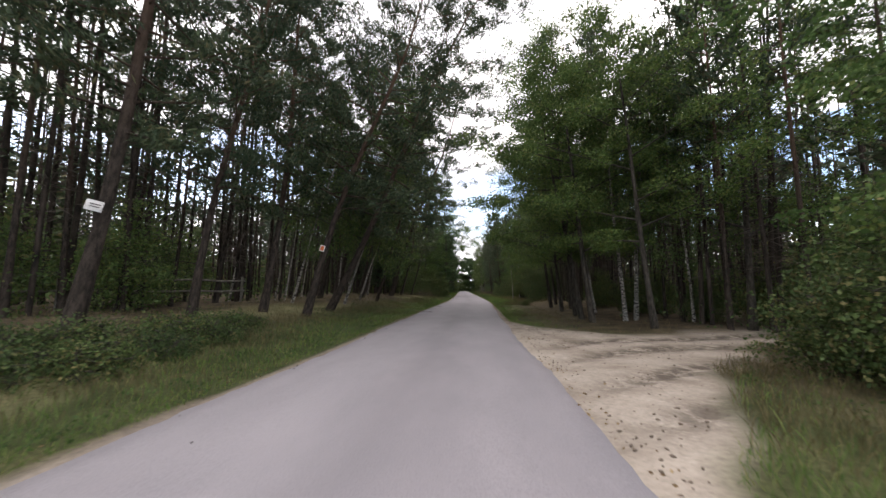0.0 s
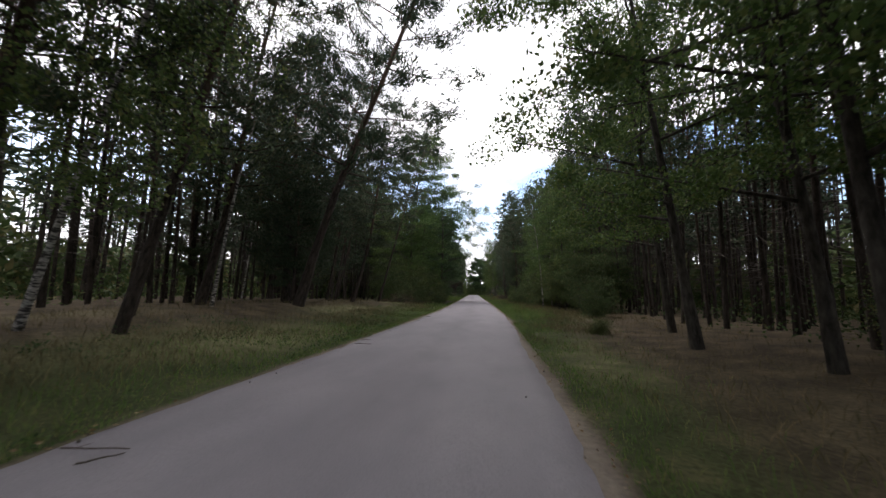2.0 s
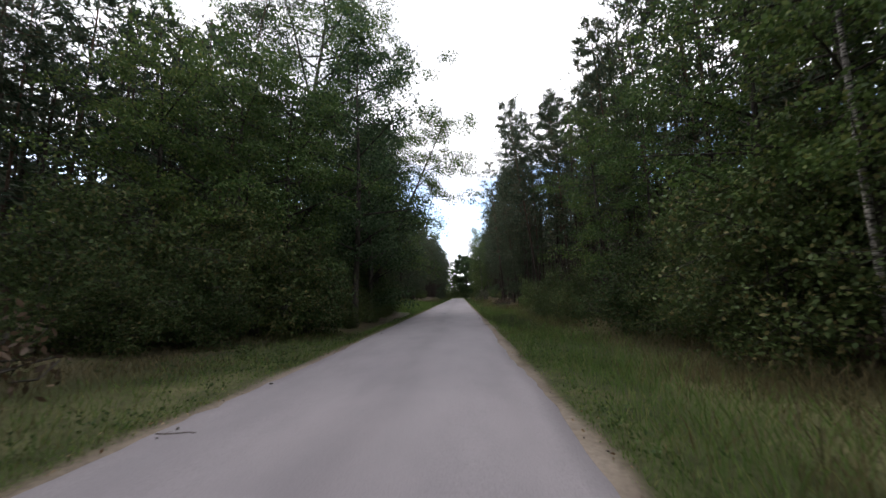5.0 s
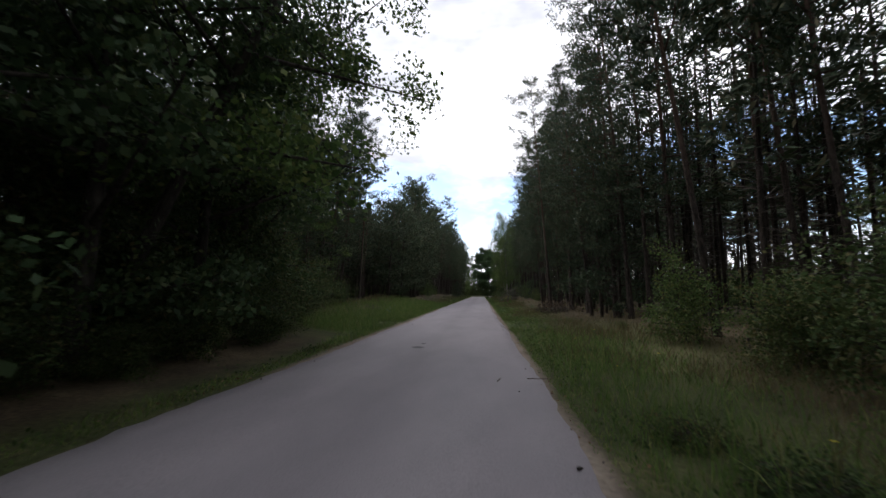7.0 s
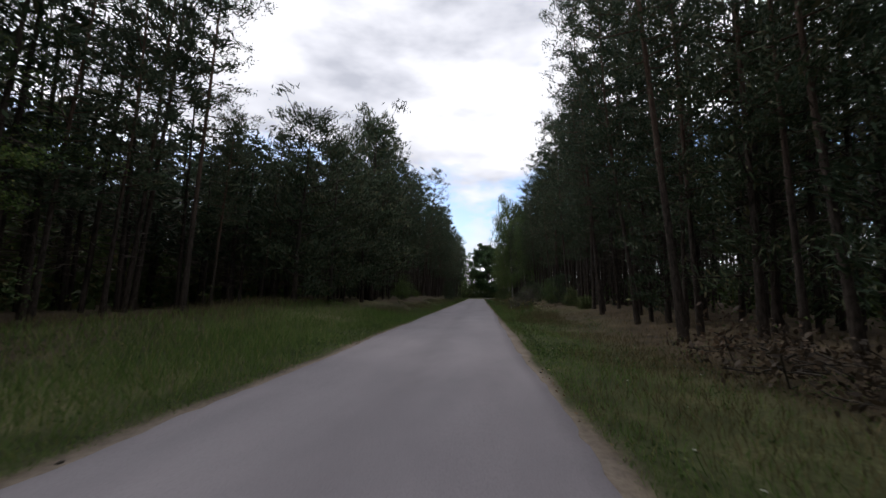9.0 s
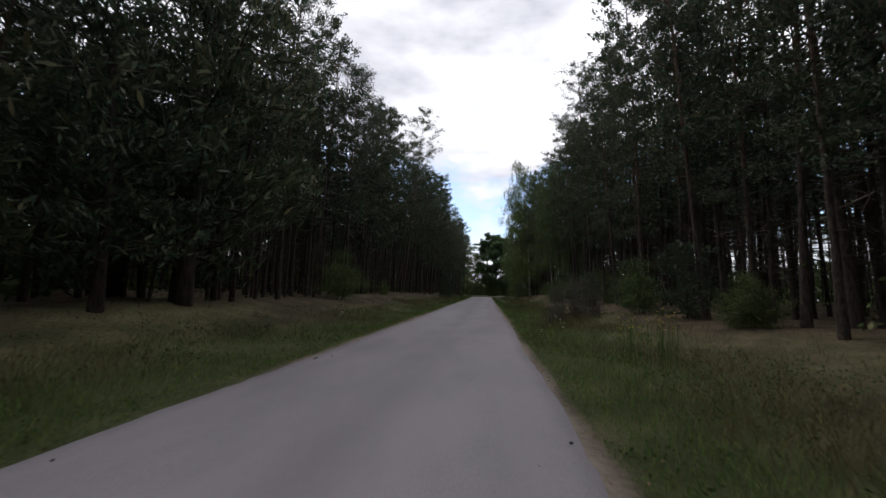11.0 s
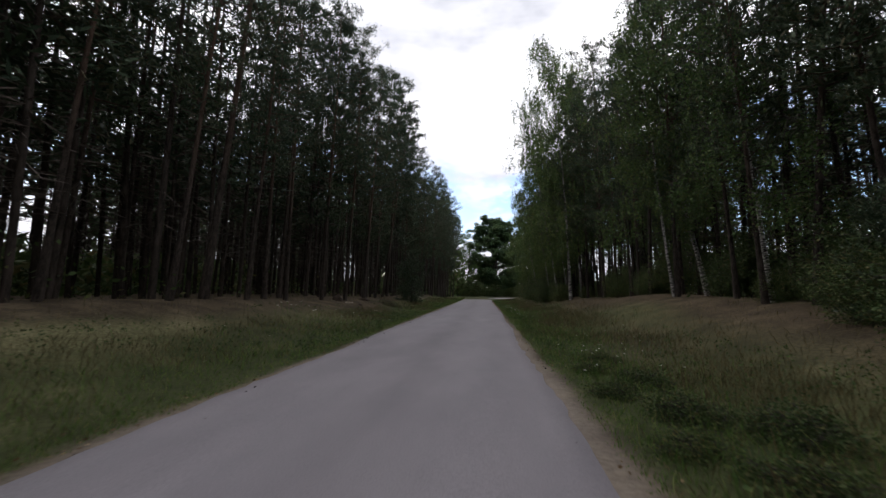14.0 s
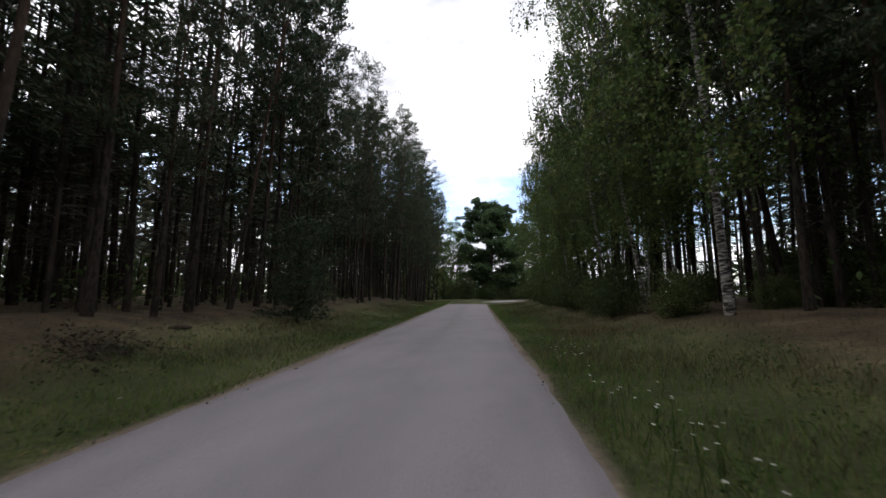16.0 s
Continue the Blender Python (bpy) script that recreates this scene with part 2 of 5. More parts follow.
GREY_TWIG = plain("grey_twigs", (0.062, 0.055, 0.045))
BROWN_LEAF = leafy("brown_dead_leaves", (0.035, 0.026, 0.020), (0.085, 0.060, 0.042), (0.13, 0.09, 0.06), 0.15)
TWIG = plain("dead_twigs", (0.075, 0.058, 0.046))
WHITE_PETAL = plain("white_petals", (0.75, 0.75, 0.70))


# ---- mesh tools ----
class Build:
    def __init__(self):
        self.v, self.f, self.n = [], [], 0

    def add(self, verts, faces):
        self.v.append(np.asarray(verts, float).reshape(-1, 3))
        self.f.append(np.asarray(faces, int).reshape(-1, 4) + self.n)
        self.n += len(self.v[-1])

    def tube(self, pts, radii, sides=6):
        pts, k = np.asarray(pts, float), len(pts)
        d = np.gradient(pts, axis=0)
        d /= np.linalg.norm(d, axis=1)[:, None] + 1e-9
        ref = np.array((0.0, 1.0, 0.0)) if abs(d[0][1]) < 0.9 else np.array((1.0, 0.0, 0.0))
        a = np.cross(d, ref)
        a /= np.linalg.norm(a, axis=1)[:, None] + 1e-9
        b = np.cross(d, a)
        ang = np.arange(sides) * 2 * math.pi / sides
        ring = a[:, None] * np.cos(ang)[None, :, None] + b[:, None] * np.sin(ang)[None, :, None]
        verts = pts[:, None] + ring * np.asarray(radii, float)[:, None, None]
        i, j = np.meshgrid(np.arange(k - 1), np.arange(sides), indexing="ij")
        jn = (j + 1) % sides
        faces = np.stack((i * sides + j, i * sides + jn, (i + 1) * sides + jn, (i + 1) * sides + j), -1)
        self.add(verts, faces)

    def leaves(self, c, length, width, rng, axis=None, spread=1.0):
        """A rhombic leaf at each centre, pointing along axis but for a random spread."""
        k = len(c)
        if not k:
            return
        a = rng.normal(size=(k, 3)) * spread
        if axis is not None:
            a += axis
        a /= np.linalg.norm(a, axis=1)[:, None] + 1e-9
        r = rng.normal(size=(k, 3))
        b = np.cross(a, r)
        b /= np.linalg.norm(b, axis=1)[:, None] + 1e-9
        size = rng.uniform(0.7, 1.3, (k, 1))
        a, b = a * length * 0.5 * size, b * width * 0.5 * size
        self.add(np.stack((c - a, c + b, c + a, c - b), 1), np.arange(k * 4).reshape(k, 4))

    def mesh(self, name, mat, smooth=False):
        v, f = np.concatenate(self.v), np.concatenate(self.f)
        me = bpy.data.meshes.new(name)
        me.vertices.add(len(v))
        me.vertices.foreach_set("co", v.ravel())
        me.loops.add(f.size)
        me.loops.foreach_set("vertex_index", f.ravel().astype(np.int32))
        me.polygons.add(len(f))
        me.polygons.foreach_set("loop_start", np.arange(0, f.size, 4, dtype=np.int32))
        me.update(calc_edges=True)
        me.validate()
        if smooth:
            me.polygons.foreach_set("use_smooth", np.ones(len(f), bool))
        me.materials.append(mat)
        return me


def part(name, build, mat, parent, label="", smooth=False):
    ob = new(name, build.mesh(name, mat, smooth))
    ob.parent = parent
    return tagged(ob, label) if label else ob


# ---- trees ----
def trunk_line(rng, height, lean, bend, k=9):
    t = np.linspace(0, 1, k)
    p = np.stack((lean * height * t + bend * np.sin(t * 5.0 + rng.uniform(0, 6)) * t, bend * np.sin(t * 4.0 + rng.uniform(0, 6)) * t, height * t), 1)
    return p


def along(line, t):
    x = np.linspace(0, 1, len(line))
    return np.stack([np.interp(t, x, line[:, i]) for i in range(3)], -1)


def make_pine(seed, height=20.0, girth=0.17, base=0.5, spread=2.4, branches=42, tufts=9, leaf=(0.25, 0.055), per=27, lean=0.02, bend=0.15, stubs=14):
    rng = np.random.default_rng(seed)
    thing = new("pine_tree")
    line = trunk_line(rng, height, lean, bend)
    wood, green = Build(), Build()
    rad = girth * (1 - 0.88 * np.linspace(0, 1, len(line))) * np.where(np.arange(len(line)) == 0, 1.35, 1.0)
    wood.tube(line, rad, 8)
    for i in range(stubs):
        t = rng.uniform(0.12, base + 0.08)
        p, a = along(line, t), rng.uniform(0, 2 * math.pi)
        ln = rng.uniform(0.4, 1.9)
        q = p + np.array((math.cos(a), math.sin(a), rng.uniform(-0.25, 0.2))) * ln
        wood.tube([p, (p + q) / 2 + (0, 0, 0.08), q], [0.022, 0.014, 0.005], 4)
    centres, axes = [], []
    for i in range(branches):
        t = base + (1 - base) * (i + rng.uniform(0, 1)) / branches
        k = (t - base) / (1 - base)
        ln = spread * (0.5 + 0.5 * math.sin(math.pi * (0.12 + 0.62 * k))) * (1 - 0.62 * k ** 4) * rng.uniform(0.5, 1.2)
        a = i * 2.4 + rng.uniform(-0.4, 0.4)
        p = along(line, t)
        out = np.array((math.cos(a), math.sin(a), 0.0))
        rise = rng.uniform(-0.40, 0.50) + 0.5 * k
        q1 = p + out * ln * 0.55 + np.array((0, 0, rise * ln * 0.4))
        q2 = p + out * ln + np.array((rng.normal() * 0.1, rng.normal() * 0.1, rise * ln + 0.12 * ln))
        wood.tube([p, q1, q2], [0.045 * (1 - 0.6 * k), 0.028 * (1 - 0.5 * k), 0.008], 4)
        for j in range(tufts):
            w = rng.uniform(0.35, 1.05)
            c = (p + (q1 - p) * w / 0.55 if w < 0.55 else q1 + (q2 - q1) * (w - 0.55) / 0.45) + rng.normal(size=3) * (0.22, 0.22, 0.12) * (0.6 + 0.5 * ln / spread)
            m = rng.integers(int(per * 0.5), per + 1)
            centres.append(c + rng.normal(size=(m, 3)) * (0.20, 0.20, 0.13))
            axes.append(np.tile(out * 0.6 + (0, 0, 0.7), (m, 1)))
    c, ax = np.concatenate(centres), np.concatenate(axes)
    green.leaves(c, leaf[0], leaf[1], rng, ax, 0.55)
    part("trunk", wood, PINE_BARK, thing, smooth=True)
    part("crown", green, NEEDLES, thing)
    return thing


def make_broadleaf(seed, name="oak_tree", height=14.0, girth=0.16, base=0.18, spread=3.6, limbs=16, twigs=7, per=60, leaf=(0.17, 0.11), lean=0.02, bend=0.2, bark_mat=None, leaf_mat=None, droop=0.0, flat=0.55, stems=1, limb=0.42):
    rng = np.random.default_rng(seed)
    thing = new(name)
    wood, green = Build(), Build()
    fine = Build() if droop >= 0.5 else wood
    centres = []
    for st in range(stems):
        off = np.array((0.0, 0.0, 0.0)) if stems == 1 else np.array((rng.normal() * 0.25, rng.normal() * 0.25, 0.0))
        ln_ = lean if stems == 1 else rng.uniform(-0.25, 0.25)
        line = trunk_line(rng, height * (1 if st == 0 else rng.uniform(0.6, 0.95)), ln_, bend) + off
        rad = girth * (1 - 0.9 * np.linspace(0, 1, len(line))) * np.where(np.arange(len(line)) == 0, 1.3, 1.0)
        wood.tube(line, rad, 8 if stems == 1 else 5)
        for i in range(limbs):
            k = (i + rng.uniform(0, 1)) / limbs
            t = base + (1 - base) * k
            ln = spread * (0.45 + 0.75 * math.sin(math.pi * min(1.0, 0.22 + 0.78 * k))) * rng.uniform(0.5, 1.15)
            a = i * 2.4 + rng.uniform(-0.5, 0.5)
            p = along(line, t)
            out = np.array((math.cos(a), math.sin(a), 0.0))
            rise = rng.uniform(0.05, 0.6) * (1 - 0.3 * k)
            q1 = p + out * ln * 0.5 + (0, 0, rise * ln * 0.5)
            q2 = p + out * ln + (rng.normal() * 0.2, rng.normal() * 0.2, rise * ln * (1 - droop) - droop * ln * 0.3)
            r0 = girth * limb * (1 - 0.7 * k)
            fine.tube([p, q1, q2], [r0, r0 * 0.6, 0.01], 5)
            for j in range(twigs):
                w = rng.uniform(0.3, 1.0)
                c0 = p + (q1 - p) * w * 2 if w < 0.5 else q1 + (q2 - q1) * (w - 0.5) * 2
                c1 = c0 + rng.normal(size=3) * (0.5, 0.5, 0.35) * (0.5 + 0.25 * spread / 2)
                c1[2] -= droop * rng.uniform(0.2, 1.4)
                fine.tube([c0, c1], [0.012, 0.004], 3)
                m = rng.integers(per // 2, per + 1)
                rr = rng.uniform(0.28, 0.52) * (0.6 + 0.14 * spread)
                ball = rng.normal(size=(m, 3))
                ball *= (1.55 * rng.uniform(0, 1, m) ** 0.42 / np.linalg.norm(ball, axis=1))[:, None]
                cl = c1 + ball * (rr, rr, rr * flat)
                if droop >= 0.5:
                    tops = c1 + np.clip(rng.normal(size=(5, 3)), -1.5, 1.5) * (rr, rr, rr * 0.5)
                    own, hang = rng.integers(0, 5, m), rng.uniform(0, 1, m)
                    sway = rng.normal(size=(5, 2)) * 0.14
                    reach = droop * rng.uniform(1.0, 2.4, 5)
                    cl = tops[own] + np.stack((sway[own, 0] * hang, sway[own, 1] * hang, -reach[own] * hang), 1) + rng.normal(size=(m, 3)) * 0.06
                    for q in range(0, 5, 2):
                        fine.tube([c1, tops[q], tops[q] + (sway[q, 0], sway[q, 1], -reach[q])], [0.007, 0.005, 0.003], 3)
                elif droop:
                    cl[:, 2] -= rng.uniform(0, droop * 1.6, m)
                centres.append(cl)
    c = np.concatenate(centres)
    c = c[c[:, 2] > 0.06]
    green.leaves(c, leaf[0], leaf[1], rng, np.array((0, 0, -0.6 * droop)), 1.0)
    part("trunk", wood, bark_mat or OAK_BARK, thing, smooth=True)
    if fine is not wood:
        tagged(part("twig_spray", fine, OAK_BARK, thing), "thin dark hanging twigs", kind="stuff")
    part("crown", green, leaf_mat or OAK_LEAF, thing)
    return thing


def rng_turn(s):
    return (s * 137.5) % 360


STATURE = 0.5  # of the grown forms above: this is a young wood


class Kind:
    """Some grown examples of one kind of plant, set out as things of their own."""

    def __init__(self, label, category, group, makers, grow=None):
        self.tags, self.makers, self.grown, self.count = (label, category, group), makers, {}, 0
        self.grow, self.first = grow or [1.0] * len(makers), {}

    def plant(self, s, u, size=1.0, turn=None, tip=(0.0, 0.0), which=None, label="", sink=0.06, place=None):
        i = self.count % len(self.makers) if which is None else which
        self.count += 1
        turn = random.uniform(0, 360) if turn is None else turn
        size *= self.grow[i] * STATURE
        size /= self.first.setdefault(i, size) if i in self.grown else 1.0
        self.first.setdefault(i, size)
        x, y, z = place or spot(s, u)
        m = Matrix.Translation((x, y, ground_z(s, u) - sink)) @ pose(0, 0, 0, tip[0], tip[1], 0) @ pose(0, 0, 0, 0, 0, turn) @ Matrix.Scale(size, 4)
        if i not in self.grown:
            ob = self.grown[i] = self.makers[i]()
            ob.matrix_basis = m
        else:
            ob = copy_thing(self.grown[i], m)
        tagged(ob, label or self.tags[0], self.tags[1], self.tags[2])
        return ob


# ---- ground ----
LEFT_EDGE = -2.45
LEFT_RISE = ((-20, 32, 42, 65, 82, 98, 110, 130, 160, 190), (0.48, 0.50, 0.30, 0.38, 0.55, 0.70, 0.68, 0.65, 0.4, 0.1))
RIGHT_RISE = ((-20, 6, 12, 35, 48, 62, 80, 90, 100, 112, 122, 145, 165, 190), (0.0, 0.0, 0.12, 0.18, 0.3, 0.42, 0.5, 0.62, 0.9, 0.95, 0.8, 0.7, 0.4, 0.1))


def right_edge(s):
    return np.interp(s, (30.0, 45.0), (0.85, 0.75))


def verge(s, u):
    """Metres from the edge of the asphalt."""
    return np.where(s > 144, 1.5, np.maximum(0.0, np.maximum(LEFT_EDGE - u, u - right_edge(s))))


def ground_z(s, u):
    """The forest floor lies higher than the road on both sides; on the right it climbs to a low bank."""
    d = verge(s, u)
    far = np.minimum(1.0, d / 3.0)
    k = np.clip(np.where(u < 0, (d - 0.5) / 3.8, (d - 0.9) / 4.6), 0, 1)
    rise = np.where(u < 0, np.interp(s, *LEFT_RISE), np.interp(s, *RIGHT_RISE)) * k * k * (3 - 2 * k)
    return rise + far * (0.05 * np.sin(s * 0.22 + u * 0.46) + 0.035 * np.sin(s * 0.62 - u * 0.8)) + 0.02 * np.minimum(1.0, d / 0.6) * np.sin(s * 1.3 + u) - 0.02


def sand_cover(s, u):
    """1 on the sandy mouth of the forest track, 0 off it: it leaves the road to the right and narrows to a track."""
    lo = np.interp(u, (0.8, 1.35, 1.8, 2.4, 4.4, 7.2, 30.0), (0.8, 2.1, 3.1, 4.3, 7.0, 10.2, 17.0))
    hi = np.interp(u, (0.8, 1.6, 3.2, 4.5, 6.1, 9.0, 30.0), (12.6, 10.6, 9.7, 9.8, 10.3, 12.8, 21.0))
    wob = 0.2 * np.sin(u * 1.9 + s) + 0.15 * np.sin(u * 4.1 + s * 2.3)
    return np.clip(np.minimum(s - lo + wob, hi - s + wob) / 0.7 + 0.5, 0, 1) * (u > 0.5) * (u < 40)


def make_ground():
    us = np.concatenate((-np.geomspace(600, 13, 22), np.arange(-12, -3.7, 0.3), np.arange(-3.6, -2.2, 0.09), np.arange(-1.9, 0.5, 0.6),
                         np.arange(0.55, 2.0, 0.09), np.arange(2.15, 9, 0.16), np.arange(9.2, 13, 0.35), np.geomspace(13.5, 600, 24)))
    ss = np.concatenate((np.linspace(-180, -12, 22), np.arange(-10, -1, 0.4), np.arange(-1, 13, 0.1), np.arange(13, 160, 0.5), np.linspace(161, 780, 70)))
    S, U = np.meshgrid(ss, us, indexing="ij")
    X, Y = spots(S, U)
    sand = sand_cover(S, U)
    line = S - 3.4 - 2.0 * np.log1p(np.maximum(0, U))
    ruts = -0.10 * sum(np.exp(-((line - c + 0.15 * np.sin(U * 1.3 + c)) / 0.16) ** 2) for c in (-3.4, -1.9, -0.6, 0.9, 2.2)) + 0.012 * np.sin(S * 5.3 + U * 3.7) + 0.012 * np.sin(U * 6.1 - S * 4.0)
    Z = ground_z(S, U) * (1 - 0.7 * sand) + sand * (ruts * 0.28 - 0.02)
    b = Build()
    i, j = np.meshgrid(np.arange(len(ss) - 1), np.arange(len(us) - 1), indexing="ij")
    w = len(us)
    b.add(np.stack((X, Y, Z), -1), np.stack((i * w + j, i * w + j + 1, (i + 1) * w + j + 1, (i + 1) * w + j), -1))
    me = b.mesh("ground", EARTH, True)
    d = verge(S, U) + 0.0 * U
    d = np.where((S > 144) & (np.abs(U) > 7), np.abs(U), d)
    wob = np.sin(S * 0.7) + np.sin(S * 0.26 + U * 1.2) + np.sin(U * 2.2 - S * 0.42)
    grassy = np.clip(1.2 - (d - 1.5 - 0.4 * wob) / 1.8, 0, 1)
    grassy = grassy * (1 - np.clip((d - 0.5) / 0.5, 0, 1) * (U < 0) * np.clip((S - 45) / 2, 0, 1) * np.clip((58 - S) / 2, 0, 1))
    brown = (U > 0) * np.clip((U - 1.6 - 0.2 * wob) / 0.8, 0, 1) * np.clip((S - 9) / 2, 0, 1) * np.clip((31 - S) / 5, 0, 1)
    brown = np.maximum(brown, (U > 0) * np.clip((U - 2.0 - 0.2 * wob) / 1.0, 0, 1) * np.clip((S - 61) / 2, 0, 1) * np.clip((77 - S) / 3, 0, 1))
    brown = np.maximum(brown, (U < 0) * np.clip((d - 2.0 - 0.2 * wob) / 0.8, 0, 1) * np.clip((S - 84) / 8, 0, 1))
    brown = np.maximum(brown, (U > 0) * np.clip((U - 3.6 - 0.3 * wob) / 1.2, 0, 1) * np.clip((S - 84) / 4, 0, 1))
    grassy = grassy * (1 - 0.85 * brown)
    grassy = np.maximum(grassy, 0.45 * (1 - brown) * (U > 0) * np.clip((S - 86) / 4, 0, 1) * np.clip(1.2 - (d - 3.2) / 1.2, 0, 1))
    meadow = 0.10 * np.clip((-3.5 - U) / 2, 0, 1) * np.clip((45 - S) / 5, 0, 1)
    dry = (1 - brown) * np.where(U > 0, 0.6, 1.0) * (1 - 0.65 * (U > 0) * np.clip((S - 56) / 4, 0, 1)) * np.clip(0.2 + 0.2 * wob - np.abs(d - 2.5) * 0.2 + meadow, 0, 0.75) * np.clip((30 - d) / 8, 0, 1) + np.clip((d - 24) / 8, 0, 1) * 0.7
    edge = np.clip(1 - d / np.maximum(0.06, np.where(U < 0, 0.13, 0.17) + 0.05 * wob + 0.05 * np.sin(S * 2.7)), 0, 1)
    bare = np.clip(edge * 2.2, 0, 1)
    grassy, dry, edge = grassy * (1 - bare), dry * (1 - bare), edge * 0.5
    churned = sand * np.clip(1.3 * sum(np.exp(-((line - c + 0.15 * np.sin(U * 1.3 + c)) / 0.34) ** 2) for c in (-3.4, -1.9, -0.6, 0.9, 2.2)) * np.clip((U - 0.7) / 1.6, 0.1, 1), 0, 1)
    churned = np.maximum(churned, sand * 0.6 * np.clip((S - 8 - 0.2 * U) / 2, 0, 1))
    col = me.color_attributes.new("cover", "FLOAT_COLOR", "POINT")
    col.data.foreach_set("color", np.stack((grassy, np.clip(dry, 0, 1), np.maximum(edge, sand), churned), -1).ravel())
    return tagged(new("ground", me), "forest floor of grass, brown needle litter and pale sandy track", "ground", kind="structure")


def make_road():
    ss = np.concatenate((np.linspace(-180, -5, 60), np.arange(-4, 145, 0.2), np.linspace(145.3, 230, 200)))

    def ragged(seed):
        r = np.random.default_rng(seed)
        return 0.05 * np.sin(ss * 0.21 + seed) + 0.03 * np.sin(ss * 0.9 + 2 * seed) + r.normal(size=len(ss)) * 0.014

    le, re = LEFT_EDGE + 0.06 + ragged(1), right_edge(ss) - 0.05 + ragged(2)
    t = np.linspace(0, 1, 17)
    U = le[:, None] + (re - le)[:, None] * t[None]
    U = np.concatenate((U[:, :1] - 0.05, U, U[:, -1:] + 0.05), 1)
    S = np.repeat(ss[:, None], U.shape[1], 1)
    X, Y = road_spots(S, U)
    crown = 0.02 * (1 - (2 * t - 1) ** 2)
    Z = np.concatenate(([-0.09], 0.002 + crown, [-0.09]))[None].repeat(len(ss), 0)
    b = Build()
    w = U.shape[1]
    i, j = np.meshgrid(np.arange(len(ss) - 1), np.arange(w - 1), indexing="ij")
    b.add(np.stack((X, Y, Z), -1), np.stack((i * w + j, i * w + j + 1, (i + 1) * w + j + 1, (i + 1) * w + j), -1))
    me = b.mesh("road", ASPHALT, True)
    worn = 0.97 + 0.06 * (np.exp(-((t - 0.27) / 0.1) ** 2) + np.exp(-((t - 0.73) / 0.1) ** 2)) - 0.08 * np.exp(-((t - 0.5) / 0.07) ** 2)
    worn = np.concatenate((worn[:1], worn, worn[-1:]))[None].repeat(len(ss), 0)
    col = me.color_attributes.new("wear", "FLOAT_COLOR", "POINT")
    col.data.foreach_set("color", np.stack((worn, worn, worn, np.ones_like(worn)), -1).ravel())
    return tagged(new("road", me), "narrow worn pale grey asphalt forest road", "road", kind="structure")


make_ground()
make_road()

# ---- kinds of plants ----
PINES = Kind("tall Scots pine with bare trunk and dark green crown", "pine tree", "pines at the wood's edge", [
    lambda: make_pine(1, 25, 0.15, 0.40, 3.1, 50), lambda: make_pine(2, 23, 0.14, 0.36, 3.2, 52, lean=0.03),
    lambda: make_pine(3, 27, 0.17, 0.42, 3.4, 54), lambda: make_pine(4, 22, 0.13, 0.32, 2.9, 52, bend=0.35),
    lambda: make_pine(5, 24, 0.14, 0.24, 3.0, 60),
    lambda: make_pine(17, 25, 0.135, 0.42, 3.0, 44, 7, (0.44, 0.105), 22), lambda: make_pine(18, 23, 0.125, 0.36, 2.9, 44, 7, (0.40, 0.09), 22, bend=0.3),
    lambda: make_pine(19, 26, 0.14, 0.46, 3.1, 44, 7, (0.40, 0.09), 22)])
OLD_PINES = Kind("thick old Scots pine leaning towards the road", "pine tree", "leaning pines", [
    lambda: make_pine(6, 22, 0.20, 0.25, 4.9, 60, 12, per=38, bend=0.7, stubs=8), lambda: make_pine(7, 20, 0.18, 0.28, 4.6, 56, 12, per=38, bend=0.8, stubs=10)])
YOUNG_PINES = Kind("young bushy pine with branches low to the ground", "pine tree", "young pines", [
    lambda: make_pine(15, 9, 0.12, 0.10, 2.5, 46, 8, stubs=0), lambda: make_pine(16, 5, 0.08, 0.04, 1.9, 40, 7, stubs=0)], [1.1, 0.85])
OAKS = Kind("oak with dense green crown at the wood's edge", "oak tree", "oaks at the wood's edge", [
    lambda: make_broadleaf(11, height=14, spread=3.4, limbs=20, twigs=9, per=115, leaf=(0.12, 0.085)), lambda: make_broadleaf(12, height=11, spread=3.2, base=0.12, limbs=20, twigs=9, per=115, leaf=(0.12, 0.085)),
    lambda: make_broadleaf(13, height=16, spread=3.8, base=0.22, limbs=24, twigs=9, per=115, leaf=(0.12, 0.085)),
    lambda: make_broadleaf(14, height=15, girth=0.13, spread=3.6, base=0.2, limbs=20, per=240, leaf=(0.10, 0.068))], [1.3, 1.3, 1.3, 1.2])
# oaks again, with the dimness under their canopy put into the leaf colour
SHADED_OAKS = Kind("broad oak leaning over the road, leaf colour darkened for shade", "oak tree", "dark oaks over the road", [
    lambda: make_broadleaf(11, height=14, spread=3.6, limbs=22, twigs=9, per=80, leaf=(0.14, 0.10), leaf_mat=SHADED_LEAF), lambda: make_broadleaf(12, height=12, spread=3.4, base=0.10, limbs=22, twigs=9, per=80, leaf=(0.14, 0.10), leaf_mat=SHADED_LEAF)], [1.35, 1.35])
LOCUST = Kind("tall spreading robinia with layered feathery green boughs", "robinia tree", "", [
    lambda: make_broadleaf(43, "robinia_tree", 32, 0.36, 0.14, 10.0, 40, 12, 210, (0.22, 0.10), 0.10, 0.5, OAK_BARK, OAK_LEAF, 0.12, 0.36, limb=0.5)])
BUSHY_PINES = Kind("dark bushy pine with low drooping boughs over a thick trunk", "pine tree", "bushy pines", [
    lambda: make_pine(24, 17, 0.30, 0.16, 5.6, 78, 13, (0.26, 0.065), 50, bend=0.3, stubs=6)])
